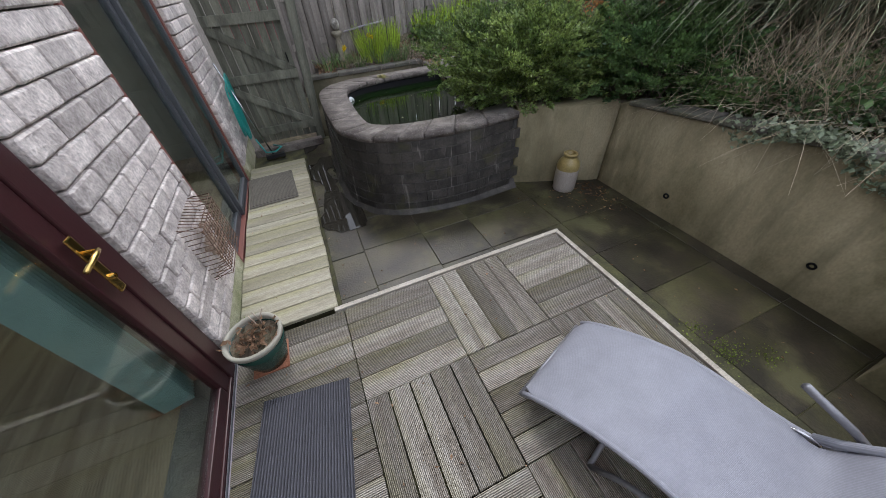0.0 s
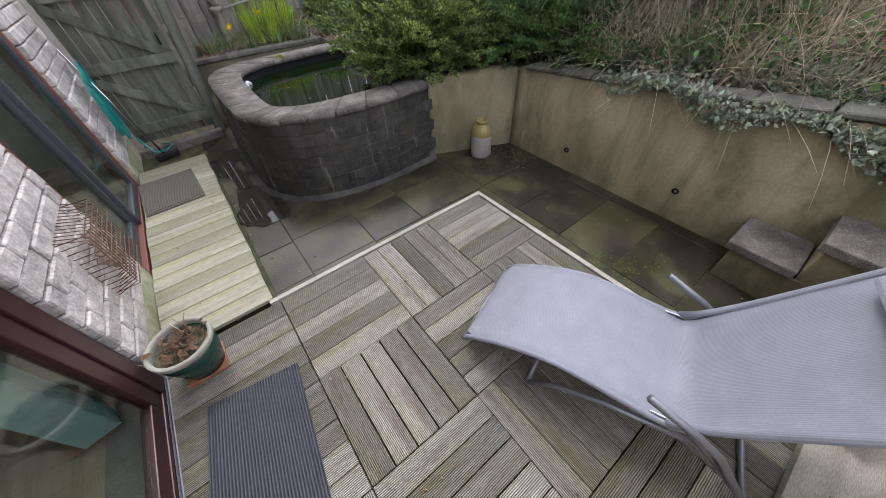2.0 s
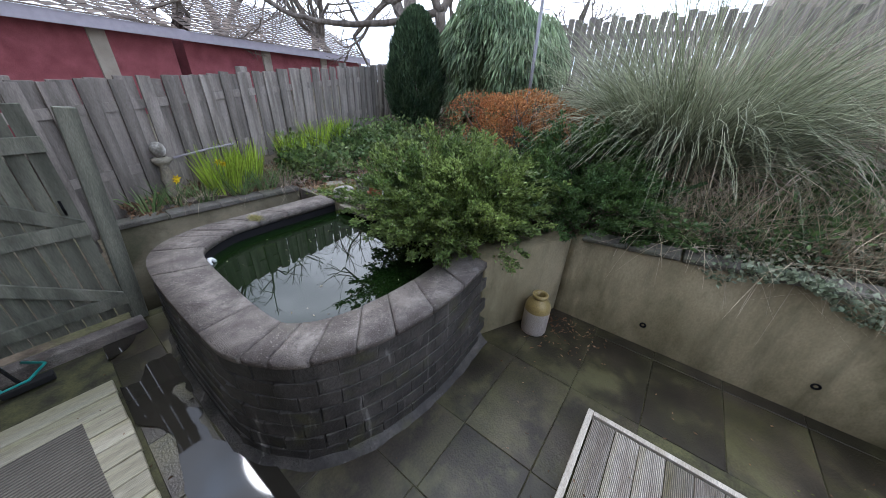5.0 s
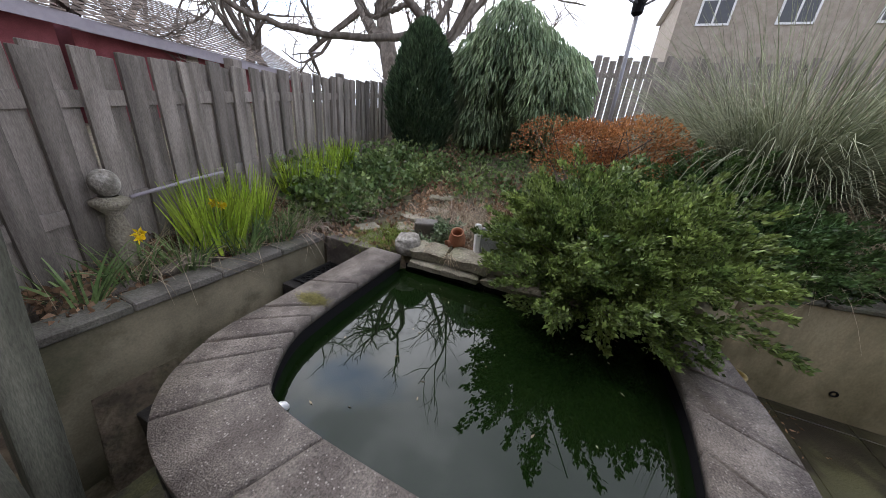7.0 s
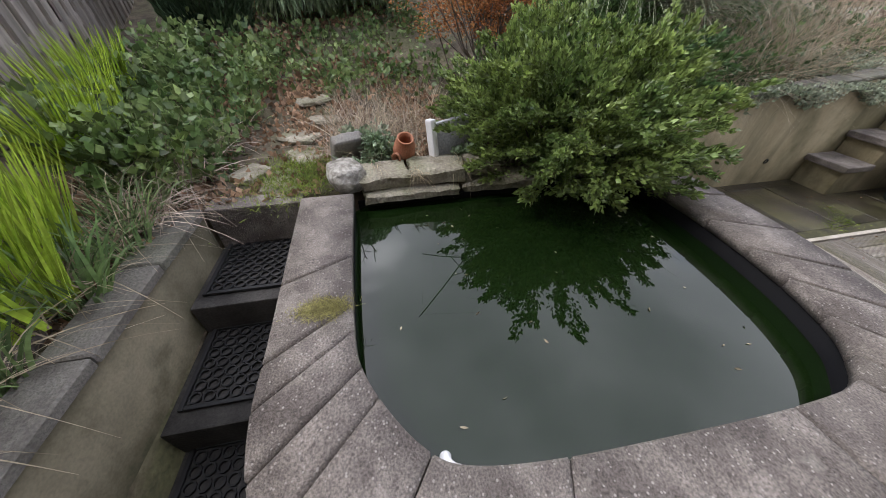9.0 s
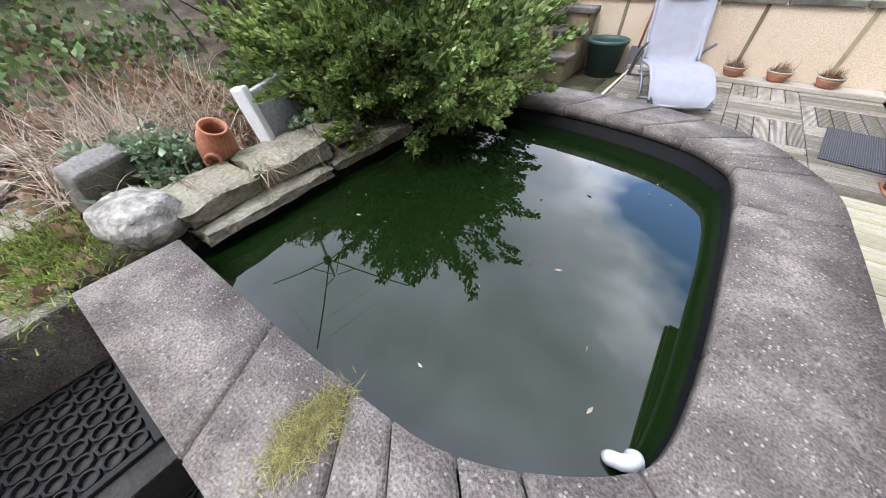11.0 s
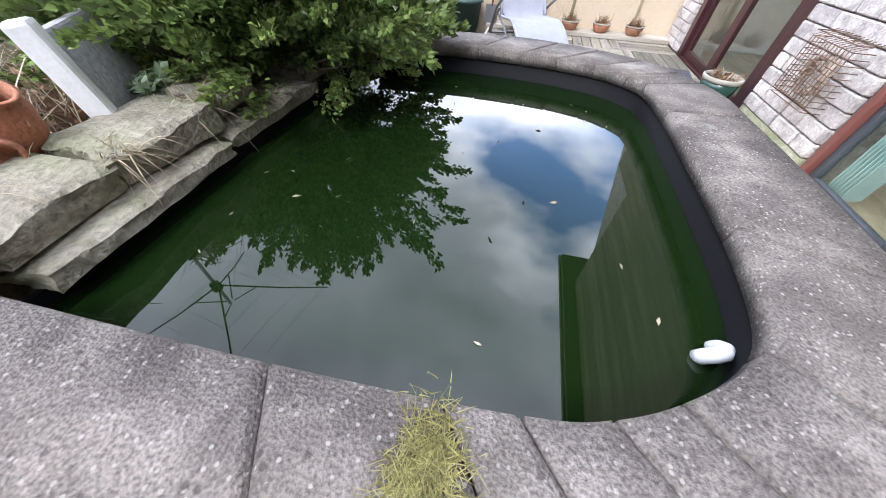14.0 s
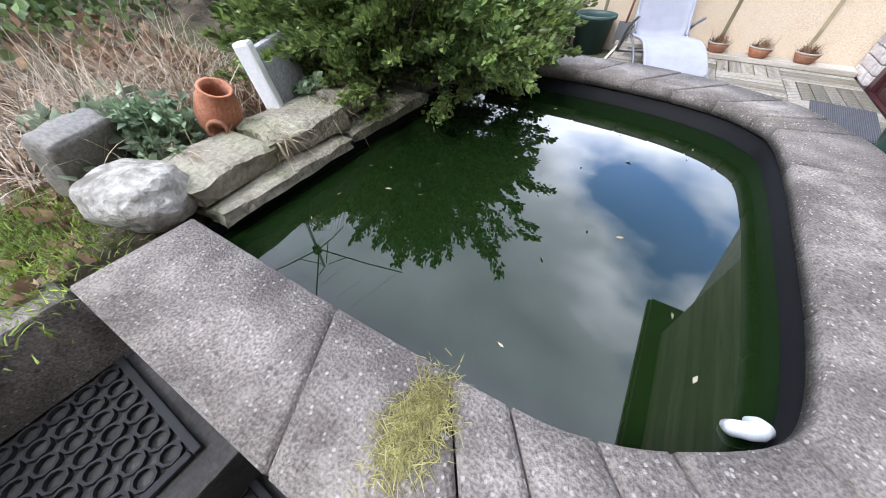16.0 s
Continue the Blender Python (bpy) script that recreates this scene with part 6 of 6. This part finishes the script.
for x, y, z, n, h in ((2.52, 2.88, 0.60, 420, 0.22), (2.42, 2.98, 0.60, 160, 0.12), (2.42, 2.36, 0.68, 120, 0.07)):
    t = thing("mint_plant", "pale grey-green mint with small paired leaves behind the ledge", "mint", "mint plants", at=(x, y, z))
    k = max(8, n // 18)
    base = gg.normal(0, 0.055, (k, 2))
    lean = gg.normal(0, 0.25, (k, 2))
    stalks = tubes("stalk", [[(b[0], b[1], 0), (b[0] + l[0] * h * 0.5, b[1] + l[1] * h * 0.5, h * 0.55), (b[0] + l[0] * h, b[1] + l[1] * h, h)] for b, l in zip(base, lean)], 0.0022, M_STRAP, t, 4)
    tagged(stalks, kind="stuff")
    i = gg.integers(0, k, n)
    u = gg.random(n) ** 0.7
    p = np.c_[base[i] + lean[i] * (h * u)[:, None], h * u]
    leaves("foliage", p, gg.normal(0, 1, (n, 3)) * [1, 1, 0.3] + [0, 0, 0.35], 0.034, M_MINT, t, 0.62, 0.3)

# ---- small growth and debris ----
def weed(x, y, z, n, h, seed, mat, label):
    t = thing("weed", label, "weed", "weeds in the joints", at=(x, y, z))
    gg = np.random.default_rng(seed)
    p = np.c_[gg.normal(0, 0.05, (n, 2)), h * gg.random(n)]
    leaves("foliage", p, gg.normal(0, 1, (n, 3)) + [0, 0, 0.6], 0.013, mat, t, 0.6)


weed(2.13, -1.30, SLAB_Z, 240, 0.03, 201, M_GRASS, "small green weed growing from a paving joint")
weed(2.10, -1.12, SLAB_Z, 120, 0.02, 202, M_GRASS, "flat green weed in a paving joint")
weed(2.30, -1.42, SLAB_Z, 90, 0.02, 203, M_GRASS, "tiny green weed in a paving joint")
weed(-0.60, 0.10, 0.0, 60, 0.05, 204, M_GRASS, "small weed at the foot of the house wall")
gg = np.random.default_rng(77)
n = 700
q = np.c_[gg.uniform(2.0, 2.85, n), gg.uniform(-0.2, 0.75, n), np.full(n, SLAB_Z + 0.004)]
q = q[np.hypot(q[:, 0] - 2.8, q[:, 1] - 0.55) < 0.45 * (0.3 + gg.random(n))]
leaves("leaf_litter", q, gg.normal(0, 1, (len(q), 3)) * [1, 1, 0.15], 0.035, M_LITTER, thing("leaf_litter", "dead leaves and twigs gathered by the jar", "leaf litter", kind="stuff"), 0.4)
n = 260
q = np.c_[gg.uniform(-0.6, 2.8, n), gg.uniform(-2.2, 3.2, n), np.zeros(n)]
q[:, 2] = np.where((q[:, 0] < 1.83) & (q[:, 1] < -0.02) | (q[:, 0] < -0.02) & (q[:, 1] < 2.6), 0.004, SLAB_Z + 0.005)
q = q[(q[:, 1] < 0.85) | (q[:, 0] < 0.25)]
leaves("leaf_litter", q, gg.normal(0, 1, (len(q), 3)) * [1, 1, 0.12], 0.022, M_LITTER, thing("leaf_litter", "scattered bits of dead leaf on deck and paving", "leaf litter", kind="stuff"), 0.5)
n = 34
q = np.c_[gg.uniform(0.8, 2.05, n), gg.uniform(1.35, 2.9, n), np.full(n, WATER_Z + 0.003)]
leaves("floating_leaf", q, gg.normal(0, 1, (n, 3)) * [1, 1, 0.03], 0.022, M_STRAW, thing("floating_leaves", "small pale leaves floating on the pond", "leaf litter", kind="stuff"), 0.35, 0.05)

# blocks of the pond's outer wall, last
for row in range(7):
    z = -0.115 + row * 0.102
    s = np.r_[0, np.cumsum(np.linalg.norm(np.diff(OUT, axis=0), axis=1))]
    u = 1.05 + (0.10 if row % 2 else 0.0)
    while u < s[-1] - 0.12:
        L = 0.21
        c = np.array([np.interp(u + L / 2, s, OUT[:, k]) for k in (0, 1)])
        a = np.array([np.interp(u, s, OUT[:, k]) for k in (0, 1)])
        b = np.array([np.interp(u + L, s, OUT[:, k]) for k in (0, 1)])
        d = b - a
        ic = np.array([np.interp(u + L / 2, s, IN[:, k]) for k in (0, 1)])
        n_ = (ic - c) / np.linalg.norm(ic - c)
        lean = 0.055 * (1 - row / 7)
        c = c + n_ * (0.047 - lean)
        piece("block", (0.209, 0.06, 0.1015), M_PONDWALL, pond, pose(c[0], c[1], z + 0.05, 0, 0, math.degrees(math.atan2(d[1], d[0]))), 0.003)
        u += L
